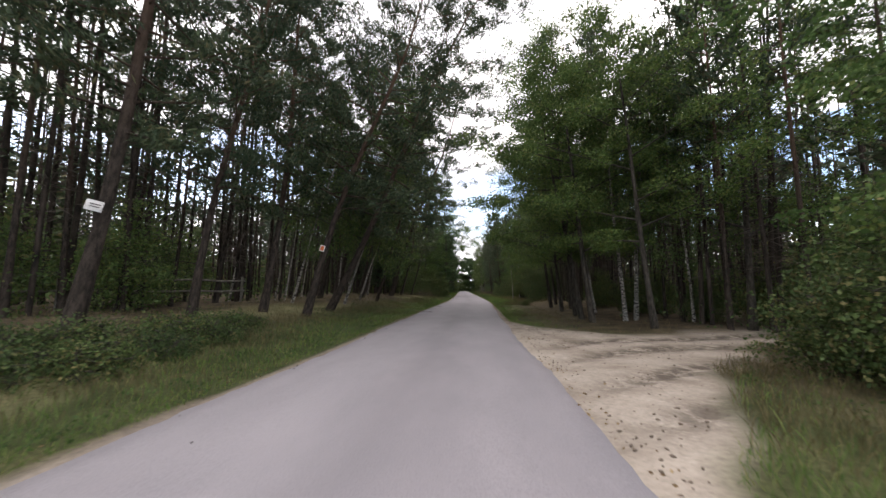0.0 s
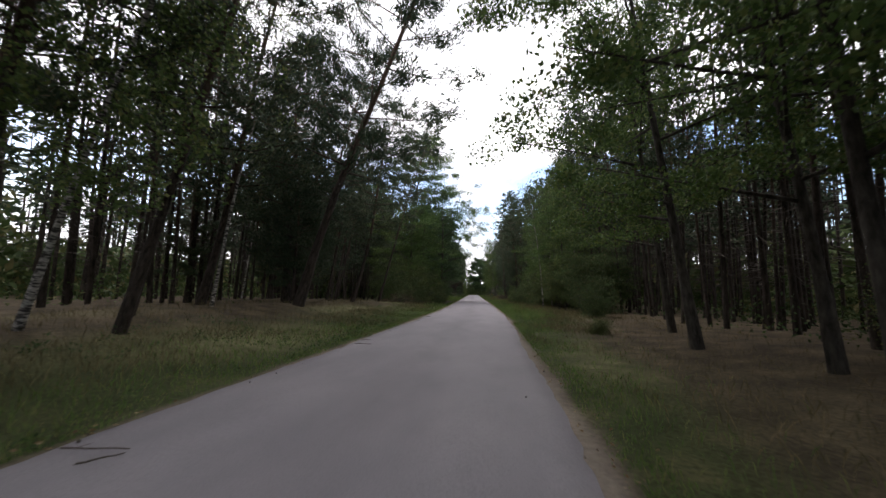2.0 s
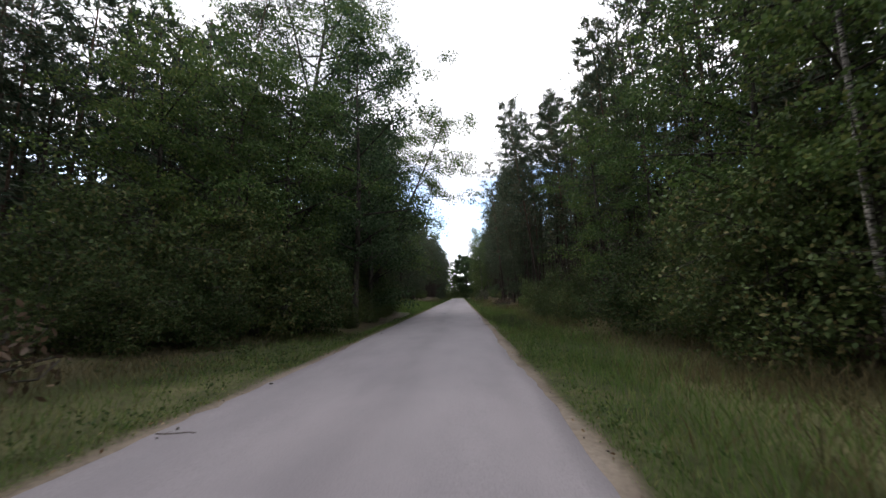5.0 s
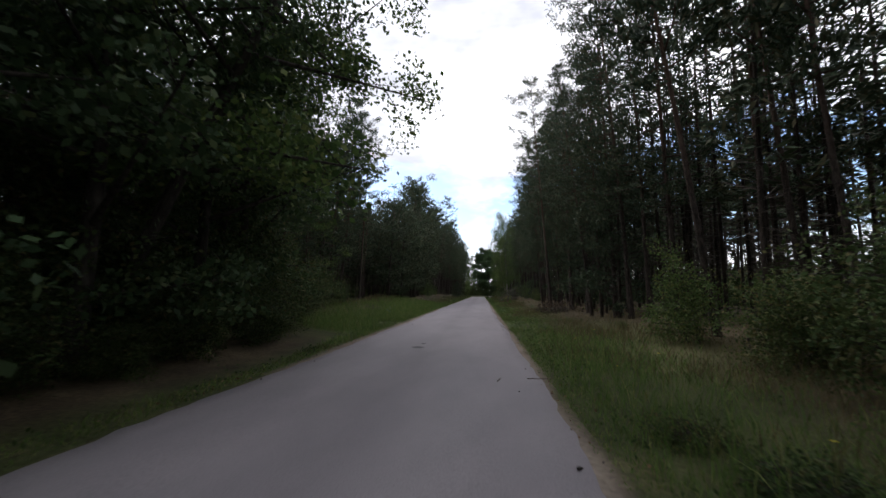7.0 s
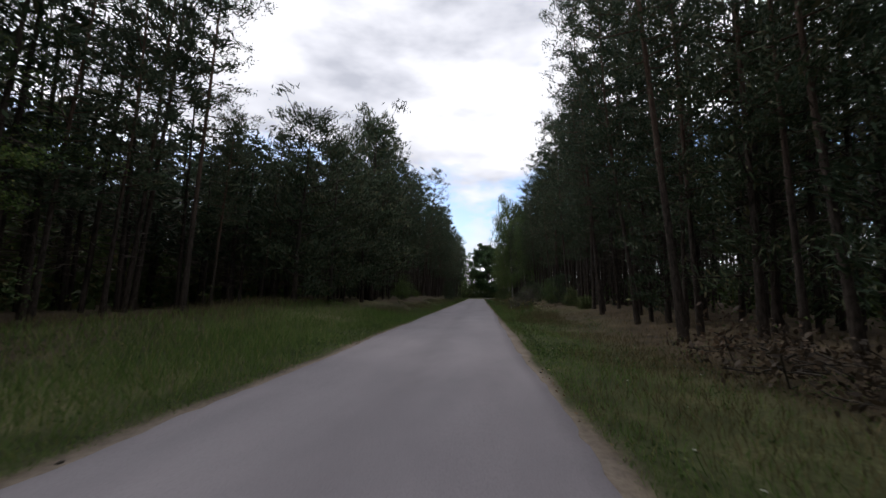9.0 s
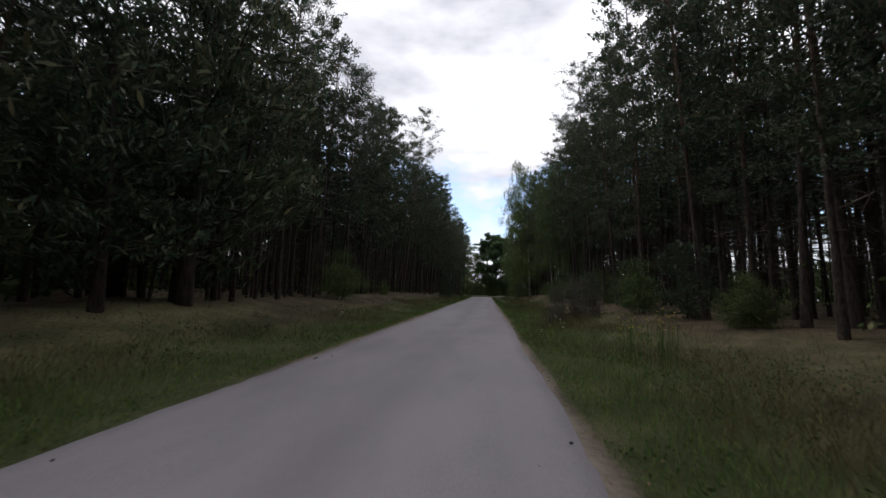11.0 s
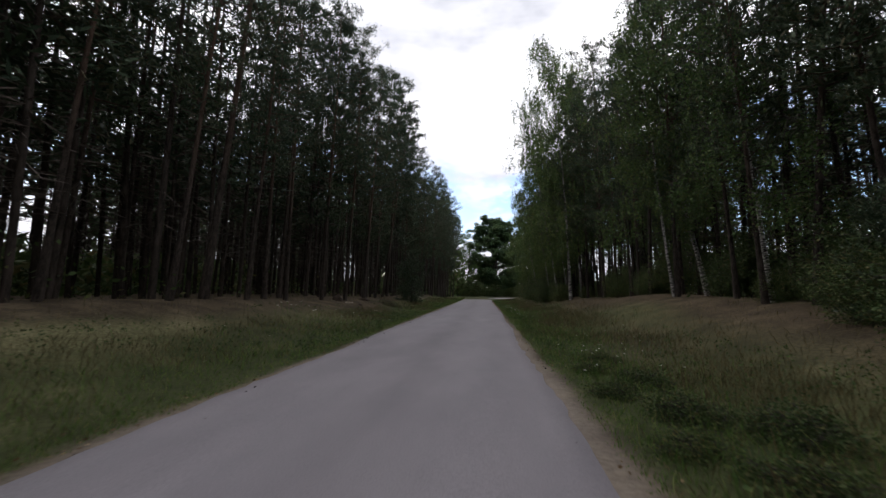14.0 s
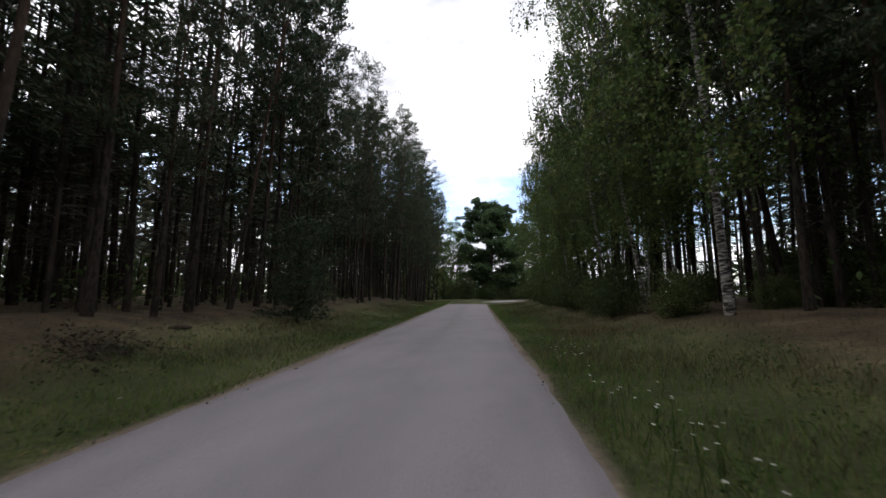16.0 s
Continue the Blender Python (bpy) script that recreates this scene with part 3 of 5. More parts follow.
STEMMY = Kind("many-stemmed small tree with thin bare legs and a leafy crown", "small tree", "many-stemmed trees", [
    lambda: make_broadleaf(37, "small_tree", 6.5, 0.06, 0.26, 2.0, 10, 8, 64, (0.11, 0.07), 0, 0.4, OAK_BARK, SHRUB_LEAF, 0.1, 0.6, 5)])
BIRCHES = Kind("slender silver birch with white bark and hanging twigs", "birch tree", "birches at the wood's edge", [
    lambda: make_broadleaf(21, "birch_tree", 19, 0.095, 0.24, 3.0, 25, 9, 120, (0.12, 0.085), 0.05, 0.35, BIRCH_BARK, BIRCH_LEAF, 0.6, 0.9, limb=0.22),
    lambda: make_broadleaf(22, "birch_tree", 21, 0.10, 0.22, 3.2, 27, 9, 120, (0.12, 0.085), -0.03, 0.4, BIRCH_BARK, BIRCH_LEAF, 0.75, 0.9, limb=0.22),
    lambda: make_broadleaf(23, "birch_tree", 17, 0.085, 0.5, 1.7, 14, 6, 45, (0.11, 0.075), 0.02, 0.4, BIRCH_BARK, BIRCH_LEAF, 0.5, 0.9, limb=0.22),
    lambda: make_broadleaf(25, "birch_tree", 19, 0.135, 0.30, 3.4, 26, 9, 110, (0.12, 0.085), 0.03, 0.5, BIRCH_BARK, BIRCH_LEAF, 0.5, 0.8, limb=0.2)])
SHRUBS = Kind("leafy green shrub at the wood's edge", "shrub", "shrubs beside the road", [
    lambda: make_broadleaf(31, "shrub", 2.8, 0.03, 0.05, 1.3, 9, 8, 52, (0.095, 0.058), 0, 0.2, OAK_BARK, SHRUB_LEAF, 0.1, 0.7, 5),
    lambda: make_broadleaf(32, "shrub", 3.8, 0.035, 0.10, 1.7, 9, 8, 46, (0.105, 0.064), 0, 0.25, OAK_BARK, SHRUB_LEAF, 0.1, 0.7, 5)], [0.95, 1.12])
BROOMS = Kind("tall wispy half-dry broom shrub on the verge", "shrub", "dry shrubs", [
    lambda: make_broadleaf(33, "shrub", 3.4, 0.012, 0.06, 0.42, 8, 3, 5, (0.06, 0.02), 0, 0.35, GREY_TWIG, DRY_LEAF, 0.0, 1.0, 13)])

# ---- lines of the woods' edges along the road ----
LEFT_LINE = ((0, 10, 22, 30, 40, 58, 67, 80, 100, 122, 160), (-6.8, -6.5, -7.2, -8.2, -9, -7.5, -7.8, -6.5, -6.1, -5.5, -4.8))
RIGHT_LINE = ((7, 15, 30, 37, 50, 64, 75, 87, 100, 120, 150), (5.2, 4.8, 5.2, 4.8, 4.5, 4.1, 4.4, 5.2, 5.6, 5.2, 6))


def wood_edge(side, s):
    return float(np.interp(s, *(LEFT_LINE if side < 0 else RIGHT_LINE)))


# ---- marked trees along the first stretch, left: s, u, size, lean ----
for s, u, size, lean in ((5, -5.75, 1.05, 10), (7.55, -5.95, 0.95, 7), (9.8, -5.7, 0.95, 7), (10.3, -4.75, 1.1, 15), (12.6, -5, 1.15, 25), (15.6, -6.6, 1.1, 12), (18.1, -6.9, 1.15, 12), (20.15, -6.2, 1.1, 14), (23.25, -7.3, 1.0, 12), (25.75, -5.9, 1.55, 16), (31, -8.3, 1.05, 14), (32.5, -6.5, 1.0, 14)):
    OLD_PINES.plant(s, u, size, rng_turn(s), (0, lean))
for s, u, size, lean in ((15.5, -8.5, 0.9, 9), (14, -7.3, 0.85, 7), (17.7, -6.6, 0.95, 4), (22.9, -6.7, 1.0, 9), (13.25, -9, 0.9, 8), (19, -9, 0.9, 6), (9.5, -7.5, 0.85, 10), (29, -10, 0.9, 5)):
    BIRCHES.plant(s, u, size, rng_turn(s + 3), (0, lean), 2)
for s, u, size, lean in ((14.6, -5.2, 1.0, 20), (18.25, -5.75, 1.0, 16), (12.8, -6.4, 0.95, 14)):
    BIRCHES.plant(s, u, size, rng_turn(s), (0, lean), 0)
for s, u, size in ((27.4, -7.2, 1.0), (26.7, -6.6, 0.5), (33.4, -9.8, 0.8), (30.5, -9.6, 0.75), (25.8, -9.8, 0.7), (37.0, -10.6, 0.7)):
    BUSHY_PINES.plant(s, u, size, rng_turn(s))
for s, u, size, lean in ((36, -9.25, 1.05, 9), (39.5, -10, 1.05, 10), (42, -11, 1.0, 6), (33, -9.5, 1.0, 8), (47, -8.75, 1.05, 10), (30.5, -9.75, 1.0, 7)):
    PINES.plant(s, u, size, rng_turn(s), (0, lean))

# ---- the dark broadleaf mass that leans over the road from the left ----
LOCUST.plant(50.5, -7.4, 1.0, 40)
OAKS.plant(53.6, -5.0, 1.05, 70, (0, 24), 2)
OAKS.plant(56.2, -5.6, 1.0, 200, (0, 14), 2)
for s, u, size in ((47.5, -3.6, 1.05), (50, -3.7, 1.0), (51.3, -5.9, 1.0), (52.8, -4.3, 1.0), (54, -6.1, 1.15), (54.8, -4.5, 1.05), (56.5, -4.8, 1.05), (58, -5.9, 1.05)):
    SHADED_OAKS.plant(s, u, size, rng_turn(s))
for s, u, size in ((43.5, -7.2, 0.95), (44.3, -5.8, 1.0), (45.2, -4.8, 1.0)):
    OAKS.plant(s, u, size, rng_turn(s), which=1)
for i in range(11):
    SHRUBS.plant(47.0 + 1.0 * i, -3.65 - 0.18 * (i % 3) - 0.05 * i, 0.5 + 0.1 * (i % 2), rng_turn(i))
for s, u, size in ((39.1, -5.5, 0.4), (40.75, -5.5, 0.7), (42, -5.0, 0.8), (43.5, -4.9, 1.3), (45, -4.2, 1.2), (43, -6, 1.4), (41.25, -6.75, 1.3)):
    SHRUBS.plant(s, u, size, rng_turn(s), which=1)
for i in range(10):
    SHRUBS.plant(46.5 + 1.2 * i, -5.2 - 0.25 * (i % 3), 1.2, rng_turn(i + 0.5), which=1)
for s, u, size in ((59, -5.25, 0.9), (60.5, -6.25, 0.9), (62, -6.5, 1.0), (64.5, -6.75, 0.9), (67, -7.25, 1.0), (63.25, -7.75, 1.2)):
    SHRUBS.plant(s, u, size, rng_turn(s))
for s, u, size, lean in ((60.5, -8.5, 0.85, 0), (64, -9, 0.8, 2), (68, -9, 0.9, -2)):
    OAKS.plant(s, u, size, rng_turn(s), (0, lean))
for s, u, size, lean in ((71.5, -8.5, 1.0, 4), (72.25, -9, 1.0, 6), (66, -10.5, 0.95, 3), (86, -6.75, 1.0, 0), (71, 3.9, 1.0, -5), (74.5, 4.4, 1.0, -4), (78, 4.5, 1.05, -5), (56.5, 4.3, 0.95, -6), (36.5, -6.25, 1.05, 14), (19, -5.1, 1.0, 15), (84.25, 6.2, 1.05, -3), (87, 5.3, 1.05, -4), (99, 5.75, 1.0, -3), (101.5, 5.5, 1.05, -4), (104, 6.25, 1.0, -3)):
    PINES.plant(s, u, size, rng_turn(s), (0, lean))

# ---- right: the sandy mouth, the oak and birch edge ----
for s, u, size in ((5.4, 4.9, 1.1), (4.4, 4.7, 1.0), (6.6, 6.3, 1.15), (3.4, 4.5, 1.0), (5.6, 6.2, 1.3)):
    SHRUBS.plant(s, u, size, rng_turn(s), label="dense shrub with yellowing leaves beside the sandy track")
for s, u, size, lean in ((5.25, 6.5, 1.0, -4), (3.5, 6, 0.9, -3), (11, 4.7, 1.05, -6), (13, 3.65, 1.15, -8), (15.75, 3.8, 1.2, -7), (17.8, 3.7, 1.1, -7), (14.5, 3.7, 1.15, -8), (19.5, 4.5, 1.1, -5), (21.7, 3.95, 1.2, -7), (24.5, 4.75, 1.1, -6), (10.75, 7, 0.95, 0), (8.25, 8.5, 0.95, 0)):
    OAKS.plant(s, u, size, rng_turn(s), (0, lean), 3 if u < 5.25 else None)
for s, u, size, lean in ((16.5, 4.75, 0.95, -6), (35, 5, 0.9, -3), (12.5, 6.5, 0.85, -3)):
    BIRCHES.plant(s, u, size, rng_turn(s), (0, lean))
for s, u, size, lean in ((13.6, 4.9, 1.0, -3), (13.9, 5.35, 1.05, 5), (110.5, 6.7, 1.05, -9), (119.4, 8.4, 1.1, -11)):
    BIRCHES.plant(s, u, size, rng_turn(s), (0, lean), 3, "stout birch with cracked white bark on the wood's edge")
for s, u, size, lean in ((37.35, 3.45, 0.95, -5), (39.25, 4.3, 1.0, -3)):
    BIRCHES.plant(s, u, size, rng_turn(s), (0, lean), 2)
for s, u, size in ((37.4, 5.9, 1.05), (38.25, 5.6, 1.1), (40, 3.8, 1.1), (42, 4.3, 1.1), (44, 3.9, 1.0), (50.75, 3.7, 0.7), (52.5, 4.0, 0.9), (54, 3.9, 0.9), (29.5, 4.2, 0.7), (48.5, 3.6, 0.7), (49.5, 4.2, 0.8), (47.5, 4.6, 0.8), (46, 4.8, 0.8)):
    SHRUBS.plant(s, u, size, rng_turn(s))
for s, u, size in ((33.8, 4.7, 1.0), (35.9, 5.2, 1.0), (33.2, 6.0, 1.1), (36.4, 4.1, 0.9), (38.2, 5.0, 1.05), (40.5, 4.8, 1.1), (43.0, 4.7, 1.0)):
    STEMMY.plant(s, u, size, rng_turn(s))
SHRUBS.plant(24.1, 2.9, 0.32, 20)
for s, u, size in ((11.5, 8.2, 0.9), (12.75, 7.0, 0.6), (15.9, 6.9, 0.8), (17.25, 6.5, 0.7), (19.75, 6.1, 0.8), (10.25, 8.6, 1.1)):
    SHRUBS.plant(s, u, size, rng_turn(s), which=1)
for s, u, size in ((47.25, 3.15, 0.5), (48.4, 3.6, 0.6), (49.2, 2.9, 0.42), (50.3, 3.2, 0.5), (123.5, 3.9, 0.7), (125.5, 4.2, 0.9), (128, 3.9, 0.8), (130.5, 4.1, 0.9), (133, 3.95, 0.8), (135.5, 4.2, 0.9), (138.5, 4.1, 0.9), (121, 4.4, 0.8)):
    SHRUBS.plant(s, u, size, rng_turn(s))
for s, u, size in ((93, 5.8, 0.61), (95.5, 5.6, 0.48), (98.75, 6.2, 0.75), (101, 5.3, 0.37), (102, 4.4, 0.61), (103.5, 4.9, 0.68), (100.25, 4.8, 0.54), (106.5, 5.9, 0.54), (108.5, 6.6, 0.68), (113, 6, 0.68), (115.5, 5.8, 0.61), (119.5, 5.4, 0.48), (128, 5.3, 0.48), (134, 5.4, 0.54), (85, 5, 0.48), (81, 4.7, 0.48)):
    SHRUBS.plant(s, u, size, rng_turn(s))
for s, u, size, lean in ((36.25, 4.5, 0.75, -3), (39.5, 4.75, 0.85, -3), (41.5, 5, 0.8, -3), (45, 4.75, 0.7, 0), (48, 4.75, 0.75, -3)):
    OAKS.plant(s, u, size, rng_turn(s), (0, lean))
for s, u, size in ((132, 5.9, 0.9), (135, 6, 0.95), (139, 5.75, 1.0)):
    OAKS.plant(s, u, size, rng_turn(s), (0, -3))
for s, u, size in ((84.4, -6.2, 2.1), (62, 4.5, 1.0), (64.5, 5.25, 1.15), (67.5, 4.9, 1.0), (70.5, 5.25, 1.2), (74, 5, 1.1), (76, -6.5, 1.4), (78, -6, 1.3), (80.25, -6.75, 1.5), (82.5, -6.1, 1.3), (84.5, -6.5, 1.4)):
    YOUNG_PINES.plant(s, u, size, rng_turn(s), which=0)
for s, u, size in ((87.3, 5, 0.85), (92, 5.25, 0.8), (95.5, 4.75, 0.7), (103, 5, 0.75), (127.5, 6.25, 0.8), (131, 6.5, 0.9), (121.5, -4.5, 1.2), (123, -5.1, 0.9)):
    YOUNG_PINES.plant(s, u, size, rng_turn(s), which=1)
for s, u, size in ((89.4, 2.0, 0.55), (90.2, 2.5, 0.8), (90.6, 3.1, 1.05), (91.3, 3.6, 1.1), (89.7, 3.4, 0.75), (92.2, 2.8, 0.9), (92.8, 3.7, 1.0)):
    BROOMS.plant(s, u, size, rng_turn(s))
for s, u, size in ((108.5, 6.6, 0.8), (110.4, 7.3, 0.9), (112.3, 6.4, 0.75), (114.1, 6.9, 0.85), (116.2, 6.6, 0.6), (118.4, 6.6, 0.6), (113.2, 8.4, 1.1), (117.2, 8.2, 1.1), (109.2, 8.6, 1.1), (106.6, 7.0, 0.8), (105.2, 6.3, 0.9), (104.0, 7.6, 1.1), (119.6, 7.8, 1.1), (121.8, 7.4, 1.0)):
    SHRUBS.plant(s, u, size, rng_turn(s))
for s, u, size, lean in ((110, 5.5, 0.95, -9), (119.5, 4.6, 1.5, -4), (121.2, 5.6, 1.4, -3), (123, 4.6, 1.3, -6), (126, 4.6, 1.2, -5), (129.5, 4.2, 0.95, -5), (133, 4.4, 0.9, -5), (137.5, 4.6, 0.9, -4), (116.5, 9.4, 1.0, -6), (106.5, 5.75, 1.0, -5), (122, 5, 0.85, -5), (125, 5.5, 0.8, 2), (135, 6.25, 0.9, -4), (114, 8.5, 1.0, -2)):
    BIRCHES.plant(s, u, size, rng_turn(s), (0, lean), 1 if size > 0.95 else 0)
for s, u, size in ((99, -7.5, 0.55), (59, 3.5, 0.19), (104.5, 5.5, 0.44), (112.5, 6, 0.44), (118, 7.5, 0.61), (120, 6.75, 0.55), (122.5, 8, 0.66), (124.5, 7, 0.61), (126.5, 8.25, 0.66), (128.5, 7, 0.61), (130.5, 8, 0.66), (133, 7, 0.61), (135.5, 8, 0.66), (138, 7, 0.61), (140.5, 7.5, 0.66), (115, 7, 0.55)):
    SHRUBS.plant(s, u, size, rng_turn(s))

# ---- the rows of pines behind the marked trees ----
pick = random.Random(7)
for side in (-1, 1):
    s = 2.0 if side < 0 else 9.0
    while s < 159:
        bare = side < 0 and 44 < s < 59
        thick = s > 58
        back = abs(pick.gauss(0, 0.9))
        u = wood_edge(side, s) + side * (back + (0.0 if thick else 1.25) + (2 if bare else 0))
        if side < 0 or s < 142:
            near = back < 0.75 and thick
            PINES.plant(s, u, pick.uniform(0.78, 1.1) * (0.48 if side < 0 and 73 < s < 86 else 0.78 if side < 0 and 59 < s < 71 else 0.75 if side < 0 and 28 < s < 45 else 1.0), pick.uniform(0, 360), (pick.gauss(0, 1.2), pick.gauss(-side * 2.0, 1.5)), (pick.choice((1, 3, 4)) if side > 0 else pick.randrange(5)) if near else 5 + pick.randrange(3))
        s += pick.uniform(0.8, 1.4) * (1.0 if thick else 1.25)


def wood_height(side, s):
    """How tall the wood stands: lower on the left past the meadow and behind the young pines."""
    if side > 0:
        return 1.0
    return float(np.interp(s, (20, 27, 44, 49, 58, 61, 71, 75, 85, 89), (1.0, 0.7, 0.7, 1.0, 1.0, 0.78, 0.78, 0.58, 0.58, 1.0)))


def deep_woods(name, side, s0, s1, depth, gap, seed, leaves, leaf, twigs, low_leaves, clear=0.33, low_size=0.25):
    r = np.random.default_rng(seed)
    wood, green, low, dead = Build(), Build(), Build(), Build()
    for i in range(int((s1 - s0) * (depth[1] - depth[0]) / gap ** 2)):
        s = r.uniform(s0, s1)
        u = wood_edge(side, s) + side * r.uniform(*depth)
        x, y, _ = spot(s, u)
        z, h = float(ground_z(s, u)) - 0.05, r.uniform(9, 12.5) * (wood_height(side, s) + (0.15 if depth[0] > 5 and wood_height(side, s) < 0.85 else 0.0))
        lean = r.normal(size=2) * 0.25
        wood.tube([(x, y, z), (x + lean[0] * 0.5, y + lean[1] * 0.5, z + h * 0.5), (x + lean[0], y + lean[1], z + h)], [r.uniform(0.05, 0.085), 0.045, 0.015], 5)
        m = leaves
        g = max(8, m // 16)
        t = clear + (1 - clear) * r.uniform(0, 1, g) ** 1.3
        rr = 1.05 * np.sqrt(r.uniform(0, 1, g)) * (1.1 - 0.5 * (t - 0.4))
        a = r.uniform(0, 6.283, g)
        c = np.stack((x + lean[0] * t + rr * np.cos(a), y + lean[1] * t + rr * np.sin(a), z + h * t), 1)
        own = r.integers(0, g, m)
        c, a = c[own], a[own]
        green.leaves(c + r.normal(size=(m, 3)) * (0.21, 0.21, 0.12), leaf[0], leaf[1], r, np.stack((np.cos(a), np.sin(a), np.full(m, 0.25)), 1), 0.6)
        m = twigs
        t, a = r.uniform(0.12, 0.5, m), r.uniform(0, 6.283, m)
        out = np.stack((np.cos(a), np.sin(a), r.normal(size=m) * 0.25), 1)
        c = np.stack((x + lean[0] * t, y + lean[1] * t, z + h * t), 1) + out * 0.3
        dead.leaves(c, 0.7, 0.025, r, out * 3, 0.5)
        m = low_leaves
        c = np.stack((x + r.normal(size=m) * 0.8, y + r.normal(size=m) * 0.8, z + np.abs(r.normal(size=m)) * 0.5 + 0.05), 1)
        low.leaves(c, low_size, 0.5 * low_size, r, None, 1.0)
    thing = new(name)
    part("trunks", wood, PINE_BARK, thing, smooth=True)
    part("crowns", green, NEEDLES, thing)
    part("dead_twigs", dead, TWIG, thing)
    if low_leaves:
        part("undergrowth", low, SHRUB_LEAF, thing)
    return tagged(thing, "dense pine wood with bare trunks, dark crowns and undergrowth", "woods", kind="stuff")


def far_belt(name, s_range, u_of, height, count, seed, leaf=0.65):
    """The far side of the wood: low crowns and brush, dense below and open above."""
    r = np.random.default_rng(seed)
    s = r.uniform(*s_range, count)
    u = u_of(s, r.uniform(0, 1, count))
    x, y = spots(s, u)
    wave = 0.65 + 0.35 * np.sin(s * 0.46 + u * 0.2) * np.sin(s * 0.142 + u * 0.14 + 1.0)
    z = np.where(r.uniform(0, 1, count) < 0.5, r.uniform(0, 0.55, count) * height, height * wave * r.uniform(0, 1, count) ** 1.1) + ground_z(s, u)
    b = Build()
    b.leaves(np.stack((x, y, z), 1), leaf, 0.54 * leaf, r, None, 1.0)
    return tagged(new(name, b.mesh(name, SHRUB_LEAF)), "dark brush along the far side of the wood", "woods", kind="stuff")


deep_woods("inner_woods", -1, -3, 22, (1.2, 6), 1.4, 56, 260, (0.20, 0.06), 60, 40, 0.30, 0.11)
deep_woods("inner_woods", -1, 22, 43, (1.5, 6), 1.5, 66, 200, (0.20, 0.06), 50, 30, 0.40, 0.11)
deep_woods("inner_woods", -1, 43, 159, (0.6, 6), 1.2, 50, 560, (0.27, 0.065), 90, 14, 0.30, 0.11)
deep_woods("inner_woods", -1, 107, 124, (0.8, 8), 2.2, 81, 420, (0.24, 0.06), 70, 10, 0.34, 0.11)
deep_woods("inner_woods", 1, 7, 33, (1.2, 6), 1.4, 58, 260, (0.22, 0.055), 70, 40, 0.36, 0.11)
deep_woods("inner_woods", 1, 33, 114, (0.8, 6), 1.25, 53, 440, (0.27, 0.065), 90, 14, 0.32, 0.11)
deep_woods("inner_woods", 1, 114, 140, (0.8, 6), 1.3, 78, 460, (0.27, 0.065), 90, 14, 0.42, 0.11)
deep_woods("far_woods", -1, -4, 22, (6, 25), 1.8, 51, 130, (0.5, 0.15), 40, 50, 0.28, 0.2)
deep_woods("far_woods", -1, 22, 50, (6, 25), 1.95, 67, 90, (0.5, 0.14), 30, 50, 0.42, 0.2)
deep_woods("far_woods", -1, 50, 159, (6, 25), 1.55, 63, 130, (0.55, 0.17), 70, 24, 0.36, 0.2)
deep_woods("far_woods", 1, 7, 33, (6, 20), 1.65, 65, 130, (0.5, 0.15), 50, 50, 0.32, 0.2)
deep_woods("far_woods", 1, 33, 118, (6, 20), 1.55, 52, 125, (0.55, 0.17), 70, 24, 0.40, 0.2)
deep_woods("far_woods", 1, 118, 140, (6, 18), 1.75, 79, 125, (0.5, 0.16), 60, 24, 0.46, 0.2)
far_belt("far_brush", (158, 166), lambda s, k: -4.5 - 16 * k, 6, 3000, 68)
far_belt("far_brush", (176, 184), lambda s, k: -26 + 56 * k, 4.5, 6000, 74)
far_belt("far_brush", (148, 157), lambda s, k: 5.5 + 0.4 * np.maximum(0, s - 150) + 4.5 * k, 4.5, 1800, 69)
far_belt("far_brush", (-15, 168), lambda s, k: np.interp(s, *LEFT_LINE) - 21 - 8 * k, 6.2, 28000, 54)
far_belt("far_brush", (0, 118), lambda s, k: np.interp(s, *RIGHT_LINE) + 18 + 7 * k, 5.2, 17000, 55)
far_belt("far_brush", (118, 142), lambda s, k: np.interp(s, *RIGHT_LINE) + 12 + 9 * k, 5.0, 11000, 80, 0.5)
far_belt("far_brush", (-8, 13), lambda s, k: np.interp(s, *LEFT_LINE) - 9 - 8 * k, 6, 12000, 72, 0.4)
far_belt("far_brush", (40, 86), lambda s, k: np.interp(s, *LEFT_LINE) - 4 - 8 * k, 4.5, 26000, 73, 0.38)
far_belt("far_brush", (9, 62), lambda s, k: np.interp(s, *RIGHT_LINE) + 8 + 8 * k, 5.4, 24000, 60, 0.4)
far_belt("far_brush", (62, 86), lambda s, k: np.interp(s, *RIGHT_LINE) + 8 + 8 * k, 2.8, 9000, 75, 0.4)
far_belt("far_brush", (86, 122), lambda s, k: np.interp(s, *LEFT_LINE) - 9 - 9 * k, 3.2, 15000, 76, 0.4)
far_belt("far_brush", (13, 44), lambda s, k: np.interp(s, *LEFT_LINE) - 11 - 9 * k, 5.0, 17000, 77, 0.4)
far_belt("far_brush", (192, 203), lambda s, k: -40 + 75 * k, 7, 11000, 57)

